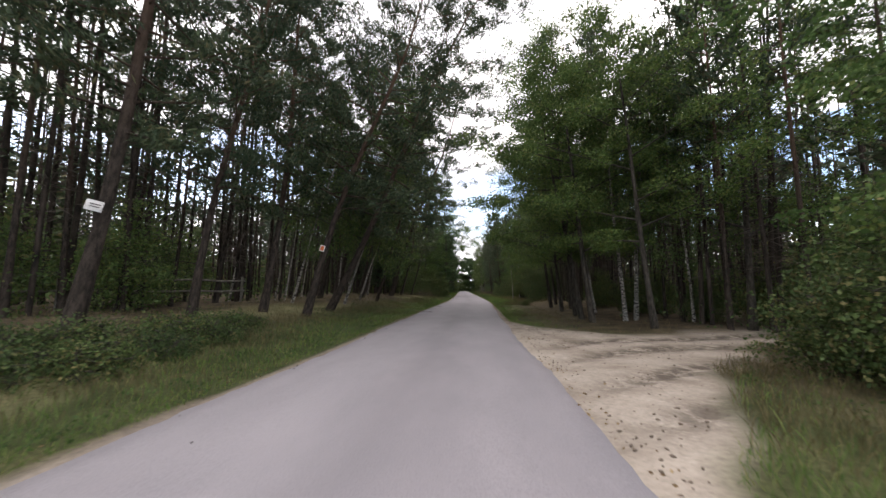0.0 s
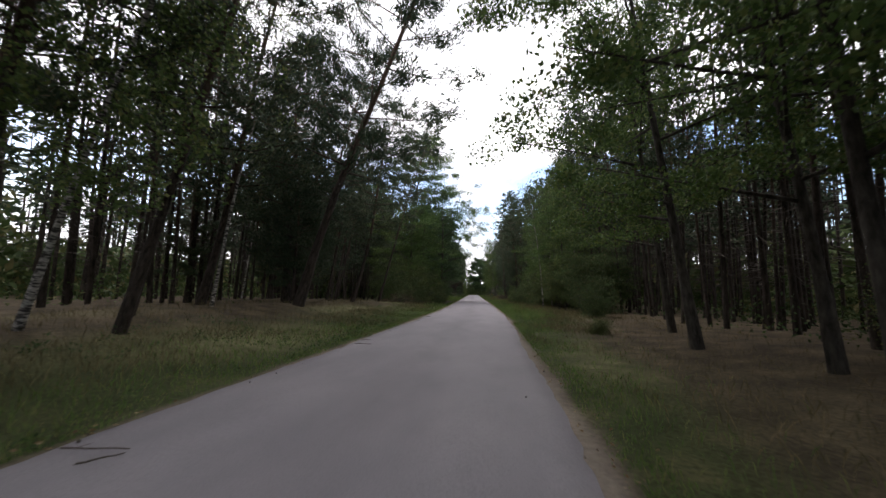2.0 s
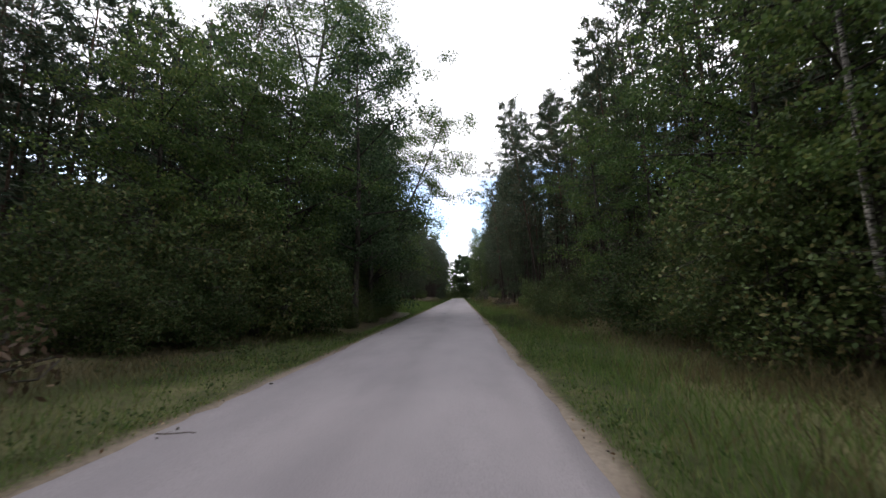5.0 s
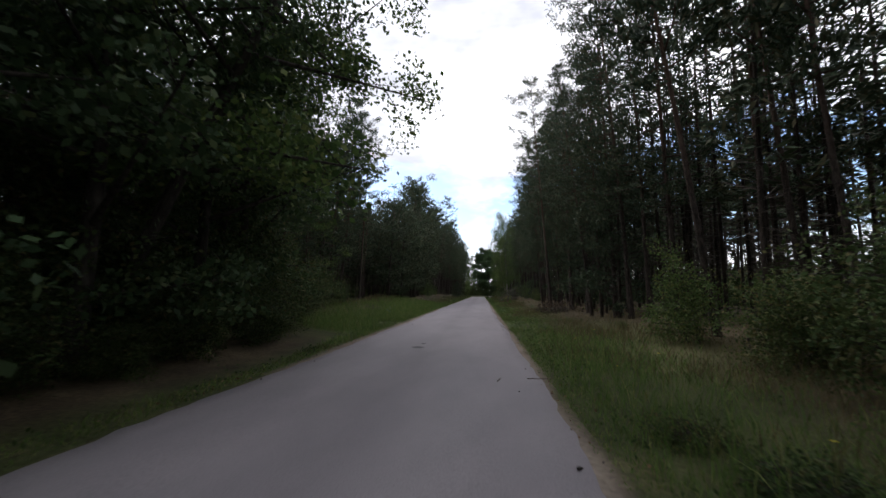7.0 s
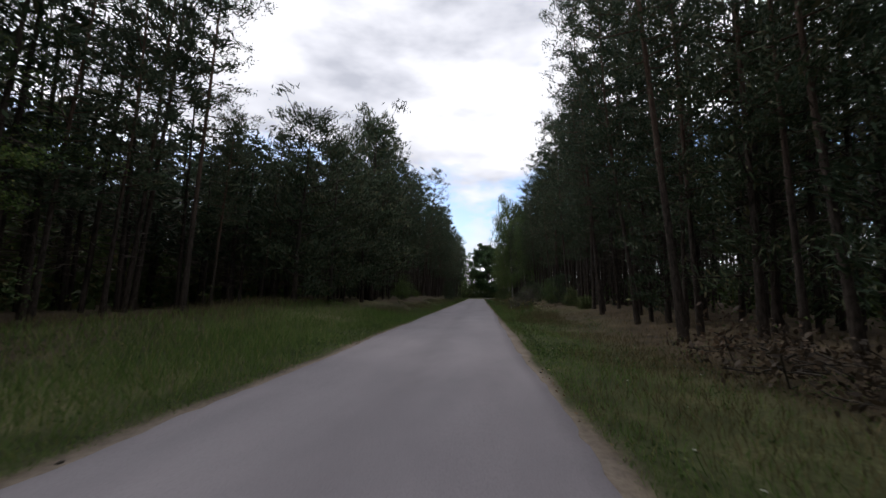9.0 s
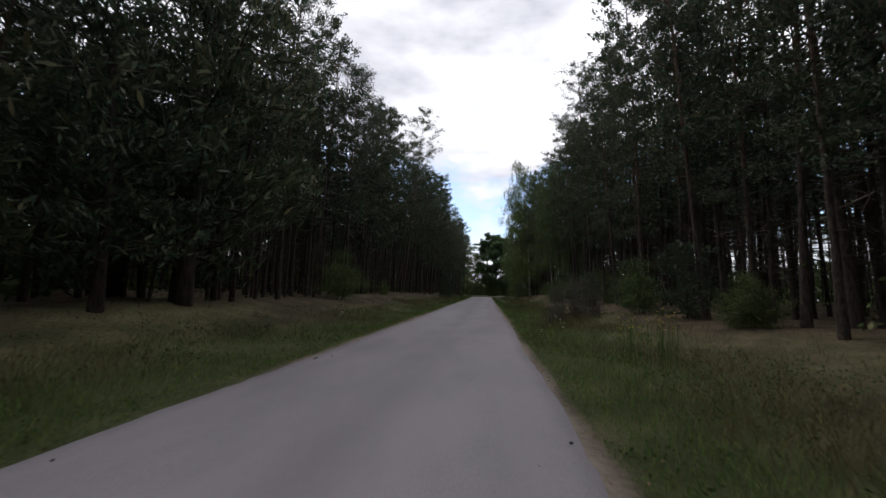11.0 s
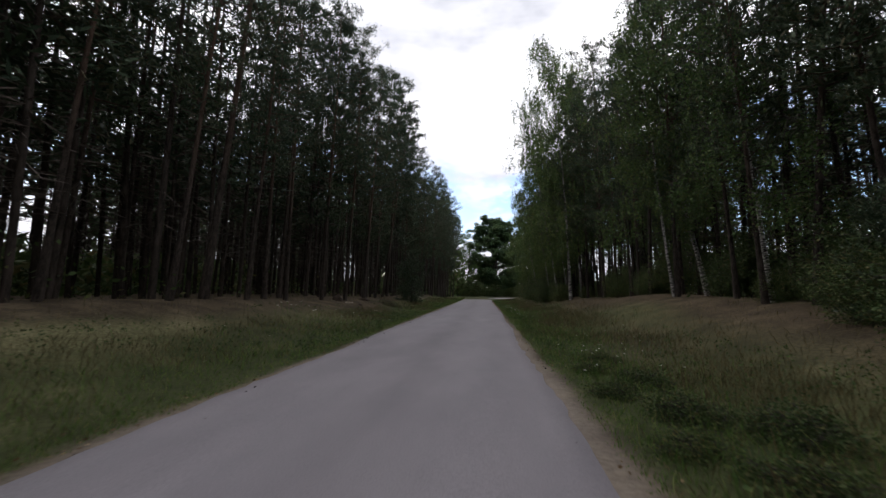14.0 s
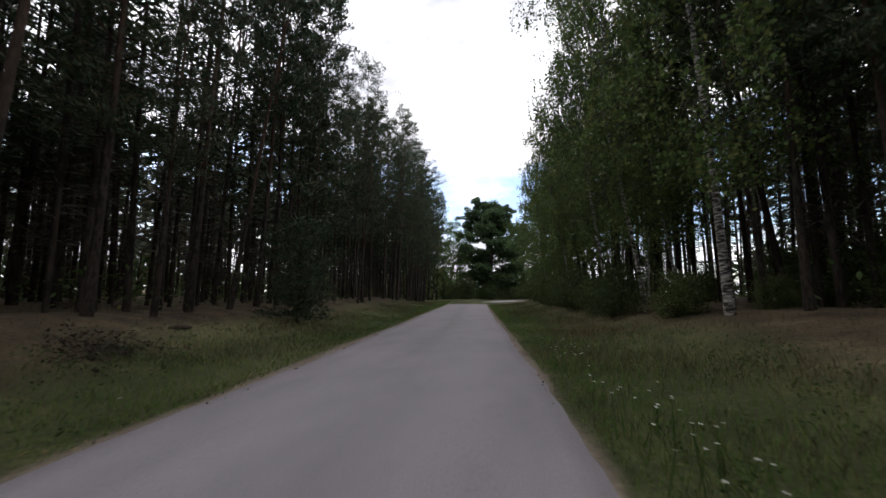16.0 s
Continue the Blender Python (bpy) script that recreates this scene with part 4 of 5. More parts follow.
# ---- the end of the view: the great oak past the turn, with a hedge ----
# its shaded look against the sky is put into the leaf colour
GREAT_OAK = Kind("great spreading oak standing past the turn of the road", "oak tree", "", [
    lambda: make_broadleaf(41, height=22, girth=0.5, spread=7.6, base=0.10, limbs=44, twigs=18, per=150, leaf=(0.36, 0.27), leaf_mat=SHADED_LEAF)])
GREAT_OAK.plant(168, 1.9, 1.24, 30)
for s, u, size in ((173, 7.5, 1.3), (177, 11, 1.2), (172, -4.2, 1.2), (178, 3.5, 1.2), (176, -8, 1.2), (180, 15, 1.3)):
    OAKS.plant(s, u, size, rng_turn(s))
for s, u, size in ((166, -1.5, 1.6), (165.5, -4, 1.7), (166.5, 1.5, 1.3), (167.5, 5, 1.4), (170, 7.5, 1.5), (164, -6, 1.7), (175, -10, 1.2), (176, 2.5, 1.2), (174, 7.5, 1.1), (178, 13, 1.2), (172, 10, 1.0), (169, -2, 1.1), (167, -4.5, 1.2), (172.5, 6, 0.9), (171, 0.5, 0.9), (165, -6.5, 1.1), (170.5, 4, 0.8), (176, 10, 1.0), (162.5, -7.5, 1.0)):
    SHRUBS.plant(s, u, size, rng_turn(u))
for s, u, size in ((165, -8.5, 1.1), (170, -7, 1.2), (173, -4, 1.0), (163, -4.5, 0.75), (167, -3, 0.95), (164, -6, 1.05), (161, -7, 1.1), (171.5, 5.5, 1.05), (175, 9, 1.1), (147, 5.75, 1.1), (150, 6.75, 1.15), (153, 8, 1.2), (156, 9.75, 1.2), (159, 12, 1.2), (144, 5.25, 1.05), (169, -2.5, 0.9), (170.5, 5.5, 0.9), (176, 0, 0.9), (174.5, 6, 0.8), (178, -8, 1.3), (172, -7.5, 1.2), (169, -10, 1.3), (175, -11, 1.4), (181, 4, 1.0), (180, 9, 0.8), (183, 15, 1.0), (179, -13, 1.2)):
    OAKS.plant(s, u, size, rng_turn(u))


# ---- grass ----
def make_grass(name, side, seed):
    r = np.random.default_rng(seed)
    green, olive = Build(), Build()

    def strip(count, s0, s1, d0, d1, hi, width, power):
        s = r.uniform(s0, s1, count)
        d = d0 + (d1 - d0) * r.uniform(0, 1, count) ** power
        clump = np.sin(s * 1.7 + d * 2.1) + np.sin(s * 0.6 - d * 1.3) + r.normal(size=count) * 0.8
        keep = clump > -1.6
        s, d, clump = s[keep], d[keep], clump[keep]
        u = np.where(side < 0, LEFT_EDGE - d, right_edge(s) + d)
        keep = (sand_cover(s, u) < 0.4) & ~((side < 0) & (s > 45.5) & (s < 58) & (d > 0.45))
        keep &= ~((side > 0) & (s > 9) & (s < 24) & (d > 0.7 + 0.3 * np.sin(s * 1.8)) & (r.uniform(0, 1, len(s)) < 0.75))
        keep &= ~((s > 78) & (d > (2.2 if side < 0 else 3.4)) & (r.uniform(0, 1, len(s)) < 0.75))
        s, u, d, clump = s[keep], u[keep], d[keep], clump[keep]
        x, y = spots(s, u)
        z = ground_z(s, u) - 0.01
        h = hi * r.uniform(0.45, 1.15, len(s)) * (0.8 + 0.14 * clump) * np.clip(0.35 + d * 0.8, 0.3, 1)
        a = r.uniform(0, 6.283, len(s))
        lean = r.normal(size=(len(s), 2)) * 0.38
        w = width * r.uniform(0.7, 1.4, len(s))
        p = np.stack((x, y, z), 1)
        side_v = np.stack((np.cos(a) * w, np.sin(a) * w, np.zeros(len(s))), 1)
        mid = p + np.stack((lean[:, 0] * h * 0.4, lean[:, 1] * h * 0.4, h * 0.6), 1)
        top = p + np.stack((lean[:, 0] * h, lean[:, 1] * h, h), 1)
        quads = np.stack((p - side_v, mid + side_v, top, mid - side_v), 1)
        far = d + r.normal(size=len(s)) * 0.5 + 0.5 * clump > np.where((side > 0) & (s > 29) & (s < 59), 1.8, np.where((side < 0) & (s > 56) & (s < 79), 4.0, 1.3))
        for b, pickd in ((green, ~far), (olive, far)):
            b.add(quads[pickd], np.arange(pickd.sum() * 4).reshape(-1, 4))

    end = 150 if side < 0 else 143
    strip(45000, -4, end, 0.05, 0.45, 0.09, 0.0026, 0.8)
    strip(165000, -4, end, 0.12, 2.4, 0.16, 0.003, 1.3)
    strip(80000, -4, end, 0.8, 5.0, 0.18, 0.003, 1.0)
    if side > 0:
        strip(22000, 30, 58, 0.3, 3.2, 0.36, 0.0035, 1.0)
        strip(8000, -4, 7, 0.6, 3.5, 0.26, 0.003, 1.0)
        strip(20000, 78, 118, 0.3, 2.6, 0.24, 0.003, 1.0)
    else:
        strip(36000, 56, 80, 0.25, 5.0, 0.34, 0.0035, 1.0)
    tagged(new("dry_grass", olive.mesh("dry_grass", OLIVE_GRASS)), "olive and straw-coloured dry grass under the trees", "grass", kind="stuff")
    return tagged(new(name, green.mesh(name, GRASS)), "green verge grass with dry straw-coloured blades", "grass", kind="stuff")


make_grass("grass", -1, 61)
make_grass("grass", 1, 62)


def make_weeds(side, seed):
    """Low leafy weeds in clumps between the blades, thicker on some stretches."""
    r = np.random.default_rng(seed)
    b = Build()
    k = 4600
    s = r.uniform(-3, 142, k)
    d = 0.25 + 2.6 * r.uniform(0, 1, k) ** 1.4
    u = np.where(side < 0, LEFT_EDGE - d, right_edge(s) + d)
    keep = (sand_cover(s, u) < 0.2) & (np.sin(s * 0.9 + d * 1.3) + np.sin(s * 0.37 - d * 2.0) + r.normal(size=k) * 0.6 > -0.2)
    keep &= ~((side > 0) & (s > 9) & (s < 24)) & ~((side < 0) & (s > 45.5) & (s < 58) & (d > 0.45))
    s, u = s[keep], u[keep]
    x, y = spots(s, u)
    z = ground_z(s, u)
    tall = r.uniform(0.05, 0.20, len(s)) * np.where((side > 0) & (s > 40) & (s < 58) | (s > 97) & (s < 112) & (side > 0), 1.7, 1.0)
    m = 18
    c = np.stack((x, y, z), 1)[:, None] + r.normal(size=(len(s), m, 3)) * (0.07, 0.07, 0.0) + np.stack((np.zeros((len(s), m)),) * 2 + (r.uniform(0.1, 1, (len(s), m)) * tall[:, None],), -1)
    b.leaves(c.reshape(-1, 3), 0.036, 0.017, r, np.array((0, 0, 0.3)), 0.8)
    return tagged(new("weeds", b.mesh("weeds", WEED)), "low dark leafy weeds among the verge grass", "weeds", kind="stuff")


def make_edge_leaves():
    """Tan fallen leaves and bark bits that gather along the asphalt's edges."""
    r = np.random.default_rng(64)
    k = 5200
    s = r.uniform(-3, 142, k)
    left = r.uniform(0, 1, k) < 0.5
    d = np.abs(r.normal(size=k)) * 0.16 - 0.03
    u = np.where(left, LEFT_EDGE - d, right_edge(s) + d)
    keep = np.sin(s * 1.7) + np.sin(s * 0.43 + left * 2.0) + r.normal(size=k) * 0.7 > 0.1
    s, u, d = s[keep], u[keep], d[keep]
    x, y = spots(s, u)
    b = Build()
    b.leaves(np.stack((x, y, np.maximum(ground_z(s, u), 0.0) + 0.012 + 0.02 * r.uniform(0, 1, len(s))), 1), 0.032, 0.018, r, np.stack((r.normal(size=len(s)), r.normal(size=len(s)), np.zeros(len(s))), 1) * 2, 0.4)
    return tagged(new("fallen_leaves", b.mesh("fallen_leaves", TAN_LEAF)), "small tan fallen leaves along the asphalt edge", "leaves", kind="stuff")


make_weeds(-1, 63)
make_weeds(1, 65)
make_edge_leaves()


# ---- small things ----
def box(b, cx, cy, cz, sx, sy, sz):
    """An eight-cornered block with slightly drawn-in front edges."""
    x, y, z, e = sx / 2, sy / 2, sz / 2, min(sx, sy, sz) * 0.18
    v = [(-x, y, -z), (x, y, -z), (x, y, z), (-x, y, z), (-x, -y + e, -z), (x, -y + e, -z), (x, -y + e, z), (-x, -y + e, z),
         (-x + e, -y, -z + e), (x - e, -y, -z + e), (x - e, -y, z - e), (-x + e, -y, z - e)]
    f = [(0, 1, 2, 3), (8, 9, 10, 11), (4, 5, 9, 8), (5, 6, 10, 9), (6, 7, 11, 10), (7, 4, 8, 11), (1, 0, 4, 5), (2, 1, 5, 6), (3, 2, 6, 7), (0, 3, 7, 4)]
    b.add(np.array(v) + (cx, cy, cz), f)


WHITE_PAINT, DARK_PAINT = plain("weathered_white_paint", (0.68, 0.66, 0.64)), plain("dark_paint", (0.09, 0.07, 0.07))
GREY_WOOD = bark("grey_weathered_wood", (0.10, 0.09, 0.08), (0.24, 0.22, 0.19), None, 6.0)
PALE_WOOD = bark("pale_split_wood", (0.25, 0.21, 0.16), (0.50, 0.45, 0.37), None, 5.0)


def make_trail_sign():
    thing = new("trail_sign")
    b = Build()
    box(b, 0, 0, 0, 0.40, 0.02, 0.30)
    plate_ = part("plate", b, WHITE_PAINT, thing)
    for dz, w in ((0.04, 0.26), (-0.03, 0.22)):
        b = Build()
        box(b, 0.02, -0.014, dz, w, 0.008, 0.03)
        part("bar", b, DARK_PAINT, plate_, "dark faded writing bar")
    return tagged(thing, "white trail sign with faded dark marking on a pine trunk", "sign")


sx_, sy_, _ = spot(4.85, -5.42)
make_trail_sign().matrix_basis = pose(sx_, sy_, 2.1, 0, 12, 32) @ Matrix.Scale(0.5, 4)

orange = new("trail_blaze")
ob_ = Build()
box(ob_, 0, 0, 0, 0.13, 0.015, 0.16)
blaze = part("plate", ob_, WHITE_PAINT, orange)
ob_ = Build()
box(ob_, 0, -0.010, 0.0, 0.09, 0.006, 0.12)
part("square", ob_, plain("orange_paint", (0.62, 0.16, 0.06)), blaze, "faded orange square")
tagged(orange, "white trail mark with an orange square on a leaning pine", "sign")
ox_, oy_, _ = spot(10.1, -4.28)
orange.matrix_basis = pose(ox_, oy_, 2.05, 0, 15, 24)

marked = PINES.plant(17.1, 8.85, 1.0, 40, which=2)
plate = new("trail_mark")
pb = Build()
box(pb, 0, 0, 0, 0.22, 0.02, 0.24)
part("plate", pb, WHITE_PAINT, plate)
tagged(plate, "small white trail mark nailed to a pine trunk", "sign")
mx_, my_, _ = spot(16.98, 8.78)
plate.matrix_basis = pose(mx_, my_, 1.78, 0, 0, -28) @ Matrix.Scale(0.6, 4)


def make_fence():
    thing = new("fence")
    for i in range(6):
        b = Build()
        b.tube([(i * 2.2, 0, -0.3), (i * 2.2 + 0.03, 0.02, 0.5), (i * 2.2, 0, 1.15)], [0.06, 0.058, 0.05], 7)
        part("post", b, GREY_WOOD, thing)
    for z in (0.5, 0.95):
        for i in range(5):
            b = Build()
            b.tube([(i * 2.2 - 0.1, -0.06, z), (i * 2.2 + 1.1, -0.07, z - 0.03), (i * 2.2 + 2.3, -0.06, z + 0.01)], [0.035, 0.04, 0.035], 6)
            part("rail", b, GREY_WOOD, thing)
    return tagged(thing, "low grey wooden pole fence between the trees", "fence")


fx_, fy_, _ = spot(4.5, -9.8)
make_fence().matrix_basis = pose(fx_, fy_, 0.5, 0, 0, 74) @ Matrix.Scale(0.7, 4)


def make_log(name, length, radius, seed, mat, label, category):
    r = np.random.default_rng(seed)
    k = 6
    t = np.linspace(0, 1, k)
    p = np.stack((t * length, np.cumsum(r.normal(size=k)) * length * 0.03, radius * 0.8 + np.abs(r.normal(size=k)) * radius * 0.4), 1)
    b = Build()
    girths = radius * (1 - 0.45 * t)
    b.tube(np.concatenate((p[:1] - (0.01, 0, 0), p, p[-1:] + (0.01, 0, 0))), np.concatenate((girths[:1] * 0.05, girths, girths[-1:] * 0.05)), 7)
    for i in range(2):
        j = 1 + i * 2
        q = p[j] + np.array((length * 0.12, (-1) ** i * length * 0.15, radius))
        b.tube([p[j], (p[j] + q) / 2, q], [radius * 0.45, radius * 0.3, radius * 0.15], 5)
    return tagged(new(name, b.mesh(name, mat, True)), label, category)


for i, (s, u, length, turn) in enumerate(((116.3, -7.4, 0.42, 10), (114.06, -6.31, 0.24, -8), (112.71, -5.42, 0.28, 15), (112.97, -4.33, 0.15, 40))):
    log = make_log("fallen_branch", length, 0.024, 70 + i, PALE_WOOD, "short pale broken branch lying on the forest floor", "branch")
    log.matrix_basis = pose(*spot(s, u, float(ground_z(s, u)) + 0.03), 0, 0, turn)


DARK_LITTER = plain("dark_litter", (0.050, 0.036, 0.026), 0.95)


def make_mound(seed, width, height):
    """A lumpy heap of dark litter, steep on one side."""
    r = np.random.default_rng(seed)
    bm = bmesh.new()
    bmesh.ops.create_icosphere(bm, subdivisions=3, radius=1.0)
    a, b = r.uniform(0, 6.283, 2)
    for v in bm.verts:
        x, y, z = v.co
        lump = 1 + 0.16 * math.sin(4.1 * x + a) * math.sin(3.7 * y + b) + 0.06 * math.sin(11 * x + b) * math.sin(9 * z + 12 * y) + r.normal() * 0.02
        v.co = (x * lump * width * 0.5, y * lump * width * 0.36, max(-0.12, z) * lump * height)
    me = bpy.data.meshes.new("litter_mound")
    bm.to_mesh(me)
    bm.free()
    me.materials.append(DARK_LITTER)
    return tagged(new("litter_mound", me), "small dark heap of needles and earth", "mound")


for i, (s, u, width, height) in enumerate(((112.96, -5.85, 0.42, 0.22), (115.6, -5.6, 0.5, 0.11), (118.4, -5.15, 0.4, 0.07), (113.8, -5.2, 0.3, 0.06))):
    make_mound(140 + i, width, height).matrix_basis = pose(*spot(s, u, float(ground_z(s, u))), 0, 0, 40 * i)
for i, (s, u, length, turn) in enumerate(((37.9, -7.2, 1.2, 15), (39.5, -7.9, 0.9, -20))):
    log = make_log("fallen_log", length, 0.05, 80 + i, GREY_WOOD, "grey fallen log lying in the grass", "log")
    log.matrix_basis = pose(*spot(s, u, float(ground_z(s, u))), 0, 0, turn)
for i, (s, u, length, turn) in enumerate(((53.4, 0.26, 0.22, 80), (53.6, 0.6, 0.35, 10), (29.0, -2.3, 0.3, 5), (37.8, -2.3, 0.35, 5), (16.1, -2.35, 0.5, 8), (15.95, -2.05, 0.25, 50), (20.9, -2.25, 0.35, 8), (21.4, -2.3, 0.2, 30), (26.9, -2.25, 0.12, 0), (47.6, 0.55, 0.3, 5))):
    log = make_log("fallen_twig", 0.8 * length, 0.006, 90 + i, TWIG, "small dark twig lying on the asphalt", "twig")
    log.matrix_basis = pose(*spot(s, u, 0.03), 0, 0, turn)


def make_brush_pile():
    r = np.random.default_rng(77)
    thing = new("brush_pile")
    dead = Build()
    for i in range(34):
        a, ln = r.uniform(0, 6.283), r.uniform(0.6, 1.7)
        c = np.array((r.normal() * 0.8, r.normal() * 0.5, abs(r.normal()) * 0.2 + 0.04))
        d = np.array((math.cos(a), math.sin(a), r.normal() * 0.25)) * ln / 2
        p = np.stack((c - d, c + r.normal(size=3) * 0.06, c + d))
        p[:, 2] = np.maximum(p[:, 2], 0.02)
        wood = Build()
        wood.tube(p, [0.016, 0.012, 0.005], 4)
        part("branch", wood, OAK_BARK, thing)
        dead.leaves(c + d + r.normal(size=(26, 3)) * 0.2, 0.13, 0.06, r)
    part("dry_foliage", dead, BROWN_LEAF, thing)
    return tagged(thing, "low heap of cut brown branches in the grass", "brush pile")


bx_, by_, _ = spot(38.4, -5.7)
pile = make_brush_pile()
pile.matrix_basis = pose(bx_, by_, float(ground_z(38.4, -5.7)), 0, 0, 20) @ Matrix.Scale(0.8, 4)
for s, u, size in ((67.0, 3.6, 0.85), (68.5, 4.0, 0.85), (114.8, -6.4, 0.42), (116.5, -4.5, 0.5), (98.0, -4.6, 0.45), (92.5, -4.2, 0.4)):
    copy_thing(pile, pose(*spot(s, u, float(ground_z(s, u))), 0, 0, 80 + s) @ Matrix.Scale(size, 4))


# ---- cones and crumbs along the asphalt's edge, and a dark patch in it ----
def make_litter():
    r = np.random.default_rng(98)
    b = Build()
    for i in range(330):
        s = r.uniform(-2, 142)
        side = r.integers(0, 2)
        u = (LEFT_EDGE + 0.1 - abs(r.normal()) * 0.16 + 0.10) if side else (float(right_edge(s)) - 0.12 + abs(r.normal()) * 0.18)
        if i % 5 == 0:
            u = r.uniform(-2.4, 0.7)
        x, y, _ = spot(s, u)
        g = r.uniform(0.004, 0.011) * (0.6 if i % 5 == 0 else 1.0)
        a = r.uniform(0, 6.283)
        d = np.array((math.cos(a), math.sin(a), 0.0)) * g * r.uniform(0.8, 2.4)
        c = np.array((x, y, 0.012 + g * 0.6))
        b.tube([c - d, c - d * 0.5, c + d * 0.4, c + d], [g * 0.2, g, g * 0.9, g * 0.15], 5)
    return tagged(new("cone_litter", b.mesh("cone_litter", OAK_BARK)), "small dark pine cones and crumbs along the asphalt edge", "litter", kind="stuff")


make_litter()


CLOD = plain("damp_clods", (0.16, 0.125, 0.10), 0.95)


def make_clods():
    r = np.random.default_rng(99)
    b = Build()
    made = 0
    while made < 420:
        s, u = r.uniform(1, 12.5), 0.95 + r.uniform() ** 1.4 * 6.5
        if sand_cover(np.array(s), np.array(u)) < 0.8 or math.sin(s * 2.3 + u * 1.7) + math.sin(u * 3.1 - s) < r.uniform(-1.2, 1.4):
            continue
        made += 1
        x, y, _ = spot(s, u)
        g, a = r.uniform(0.004, 0.012), r.uniform(0, 6.283)
        d = np.array((math.cos(a), math.sin(a), 0.0)) * g * r.uniform(0.9, 2.2)
        c = np.array((x, y, float(ground_z(s, u)) * 0.3 - 0.02 + g * 0.4))
        b.tube([c - d, c - d * 0.5, c + d * 0.4, c + d], [g * 0.2, g, g * 0.8, g * 0.15], 5)
    return tagged(new("sand_clods", b.mesh("sand_clods", CLOD)), "small dark clods and bark crumbs on the pale sand", "litter", kind="stuff")


make_clods()


def make_patch(s, u, w, h, seed):
    r = np.random.default_rng(seed)
    k = 14
    a = np.arange(k) * 2 * math.pi / k
    q = np.stack((np.cos(a) * w, np.sin(a) * h, np.full(k, 0.026)), 1) * np.concatenate((r.uniform(0.7, 1.15, (k, 2)), np.ones((k, 1))), 1)
    v = np.concatenate((q, q * (0.8, 0.8, 1.0) + (0, 0, 0.004)))
    b = Build()
    b.add(v, [(i, (i + 1) % k, k + (i + 1) % k, k + i) for i in range(k)] + [(k + i, k + i + 1, 2 * k - 2 - i, 2 * k - 1 - i) for i in range(k // 2 - 1)])
    ob = tagged(new("tar_patch", b.mesh("tar_patch", TAR)), "small dark tar patch on the worn asphalt", "patch")
    ob.matrix_basis = pose(*spot(s, u), 0, 0, 0)


TAR = plain("dark_tar", (0.075, 0.068, 0.075))
make_patch(55.9, -1.04, 0.11, 0.14, 5)
make_patch(56.4, -1.02, 0.05, 0.08, 6)

# ---- low thicket, saplings and weeds ----
BRAMBLES = Kind("low dark bramble thicket under the pines", "bramble", "brambles", [
    lambda: make_broadleaf(35, "bramble", 0.9, 0.012, 0.05, 0.9, 8, 6, 30, (0.09, 0.06), 0, 0.2, OAK_BARK, SHRUB_LEAF, 0.2, 0.8, 7)], [0.8])
for s, u, size in ((3.8, -4.1, 1.0), (4.3, -4.8, 1.1), (4.8, -4.2, 0.9), (5.4, -4.6, 1.1), (6, -4.3, 0.9), (6.7, -4.7, 1.0), (3.5, -5.1, 1.1), (7.5, -4.8, 0.8), (3, -4.5, 1.0)):
    BRAMBLES.plant(s, u, size, rng_turn(s))
for s, u, size in ((46.5, 1.5, 0.7), (47.3, 1.8, 0.8), (47.8, 1.35, 0.6), (48.5, 1.65, 0.8), (49.2, 1.3, 0.6), (49.8, 1.7, 0.75), (50.5, 1.4, 0.6), (51.2, 1.75, 0.7), (52, 1.5, 0.55), (45.8, 1.8, 0.7)):
    BRAMBLES.plant(s, u, size, rng_turn(s), label="low dark weeds and brambles in the verge grass")
for s, u, size in ((100.25, 1.7, 0.6), (100.8, 1.35, 0.5), (101.5, 1.6, 0.65), (102.1, 1.25, 0.5), (102.7, 1.8, 0.6), (103.4, 1.4, 0.5), (101.1, 2.2, 0.7), (104.2, 1.7, 0.55)):
    BRAMBLES.plant(s, u, size, rng_turn(s), label="leafy green weeds growing in the verge grass")
SAPLINGS = Kind("young birch and hazel growth with yellow-green leaves", "sapling", "saplings under the pines", [
    lambda: make_broadleaf(36, "sapling", 4.5, 0.035, 0.15, 1.4, 12, 6, 40, (0.11, 0.07), 0, 0.3, OAK_BARK, BIRCH_LEAF, 0.15, 0.8, 3)], [1.1])
for s, u, size in ((8, -8.25, 1.1), (9.75, -9.25, 1.2), (11.5, -10.5, 1.2), (6.5, -9, 1.0), (13.5, -11.5, 1.2), (97.5, -7, 0.6), (92.2, -6.0, 0.85), (40.25, -6.3, 0.55), (100, -6.25, 0.4), (89.25, 4.5, 0.7), (56, 3.6, 0.7)):
    SAPLINGS.plant(s, u, size, rng_turn(s))


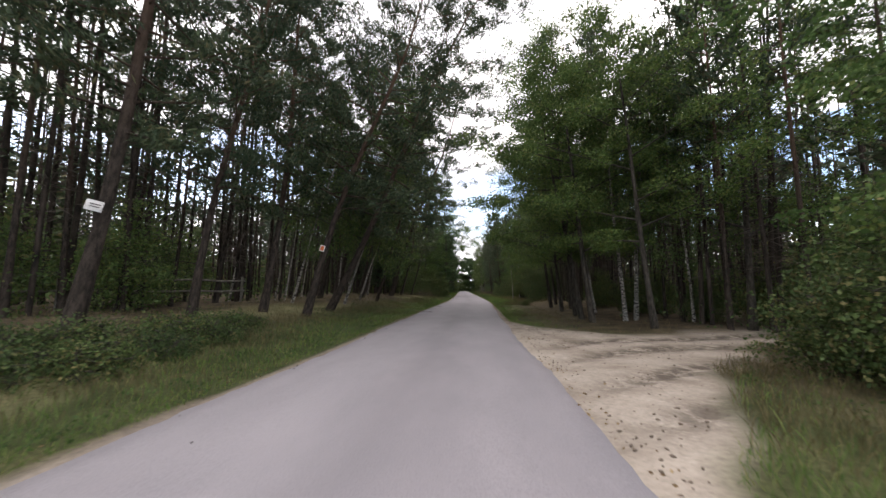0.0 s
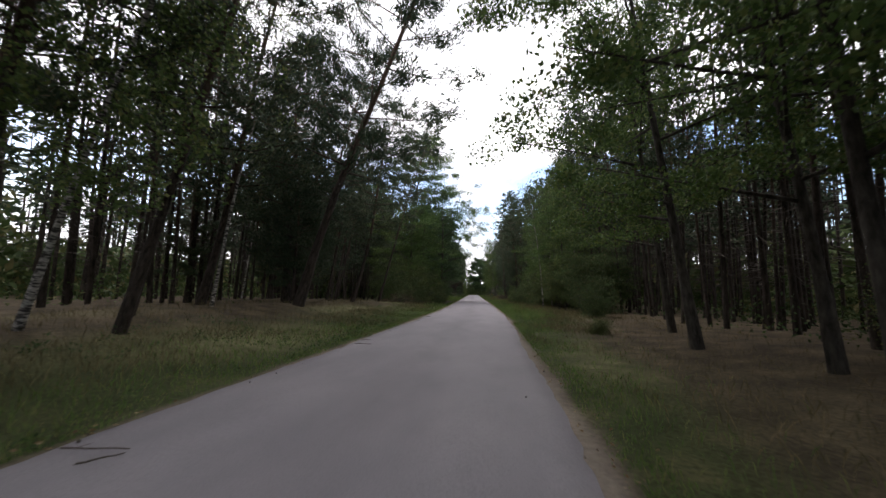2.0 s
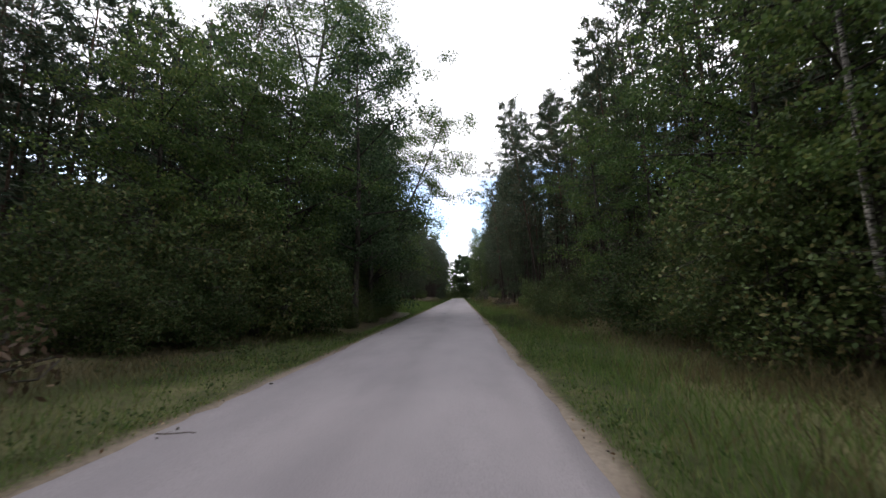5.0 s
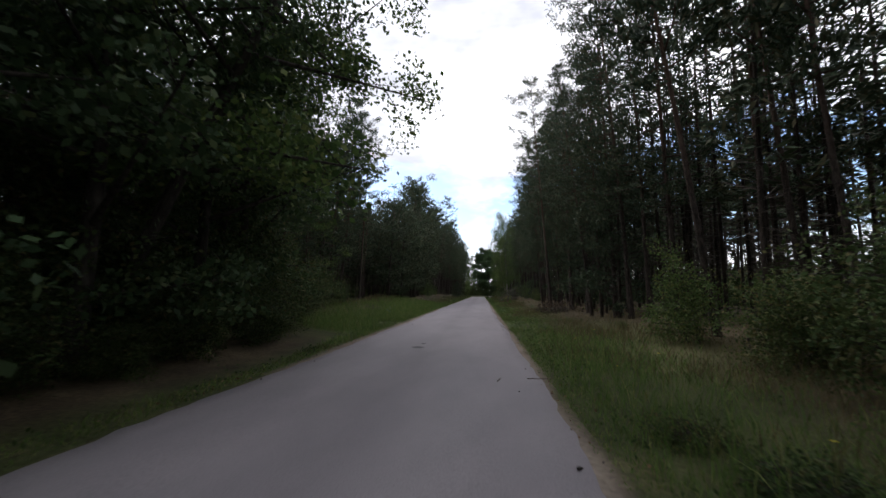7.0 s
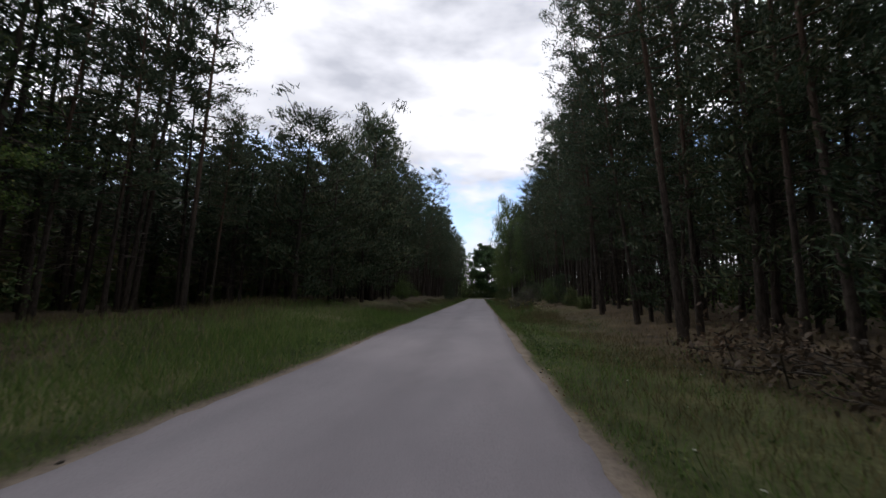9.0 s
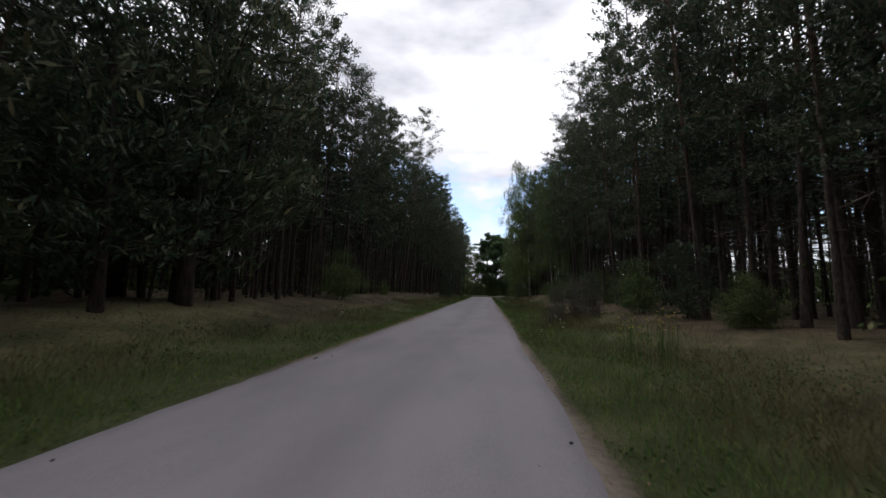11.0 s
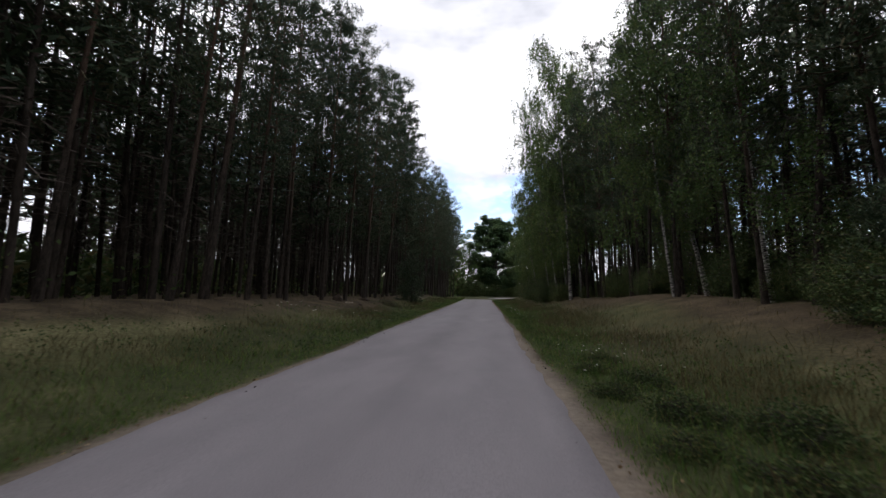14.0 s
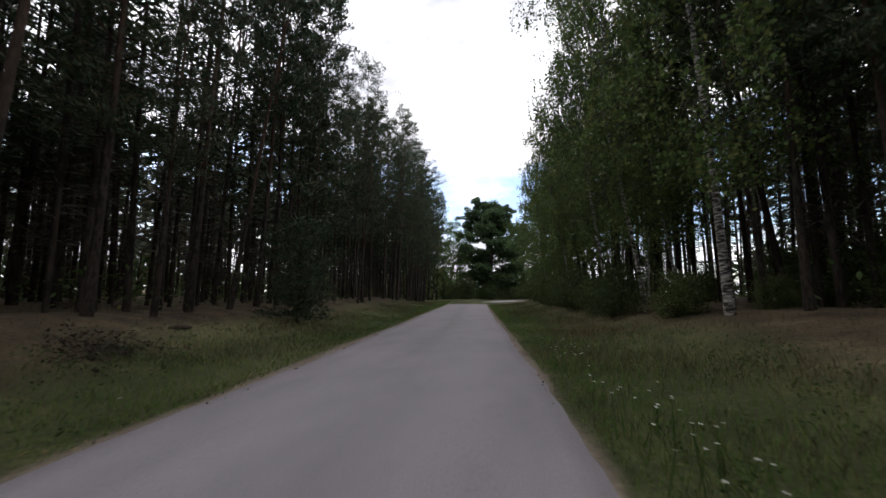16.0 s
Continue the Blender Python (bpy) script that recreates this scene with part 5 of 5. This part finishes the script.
def make_flowers(name, mat, stalk_mat, spans, seed, size, label):
    """Small open flower heads on stalks, in loose patches: s, u, spread, count, height."""
    r = np.random.default_rng(seed)
    heads, stalks = Build(), Build()
    for s0, u0, spread, count, height in spans:
        for i in range(count):
            s, u = s0 + r.normal() * spread, u0 + r.normal() * spread * 0.35
            u = max(u, 0.95 + 0.4 * r.uniform()) if u0 > 0 else min(u, -2.75)
            x, y, _ = spot(s, u)
            z = float(ground_z(s, u))
            h = height * r.uniform(0.7, 1.2)
            tip = np.array((x + r.normal() * 0.04, y + r.normal() * 0.04, z + h))
            stalks.tube([(x, y, z), tip], [0.004, 0.003], 3)
            m = 7
            a = np.arange(m) * 6.283 / m + r.uniform(0, 1)
            c = tip + np.stack((np.cos(a), np.sin(a), np.zeros(m)), 1) * size * 0.6
            heads.leaves(c, size, size * 0.6, r, np.stack((np.cos(a), np.sin(a), np.zeros(m)), 1) * 3, 0.3)
    thing = new(name)
    part("stalks", stalks, stalk_mat, thing)
    part("heads", heads, mat, thing)
    return tagged(thing, label, "flowers", kind="stuff")


YELLOW_PETAL = plain("yellow_petals", (0.60, 0.52, 0.06))
make_flowers("white_flowers", WHITE_PETAL, GRASS, ((110.9, 1.4, 0.13, 10, 0.3), (112.2, 2.25, 0.45, 16, 0.28), (112.3, 1.4, 0.5, 7, 0.28), (110.2, 1.3, 0.5, 9, 0.3), (109.3, 2.4, 0.6, 7, 0.26), (114, 0.9, 0.84, 30, 0.3), (116.75, 0.85, 1.2, 28, 0.3), (103.15, 1.3, 0.72, 12, 0.3), (104.25, 1.7, 1.1, 14, 0.26), (106.5, 2.2, 1.2, 10, 0.24),
             (86.25, -3, 0.48, 8, 0.21), (90, -4.25, 1.2, 10, 0.21), (86, 1.35, 1.2, 8, 0.3), (111, -3.25, 3, 22, 0.17), (65.5, 1.75, 2.4, 10, 0.17), (106, -3, 3.6, 14, 0.17)), 95, 0.013, "scattered small white wildflowers in the verge grass")
make_flowers("yellow_flowers", YELLOW_PETAL, GRASS, ((82.9, 2.1, 0.21, 22, 0.59), (82.7, 2.5, 0.18, 22, 0.68), (53, 1.5, 1.8, 5, 0.34), (89, -3.5, 3.6, 6, 0.26)), 96, 0.016, "tall yellow-flowering weeds in the verge grass")
BLUE_PETAL = plain("blue_petals", (0.16, 0.20, 0.52))
make_flowers("blue_flowers", BLUE_PETAL, GRASS, ((63.1, -5.1, 0.4, 6, 0.5), (61.65, -2.95, 0.3, 7, 0.42), (65.0, -4.2, 1.5, 5, 0.4)), 97, 0.016, "few pale blue wildflowers in the tall verge grass")
make_flowers("white_umbels", WHITE_PETAL, GRASS, ((87.0, -3.8, 0.06, 5, 0.3), (90.4, -5.1, 0.06, 5, 0.3), (62.5, -3.1, 0.05, 3, 0.42), (87.2, 1.9, 0.05, 3, 0.3), (86.3, 1.8, 0.04, 3, 0.28), (89.6, 2.2, 0.05, 4, 0.3), (107.2, -4.6, 0.4, 9, 0.3), (108.4, -3.9, 0.5, 6, 0.26)), 93, 0.02, "flat white flower umbels standing in the grass")
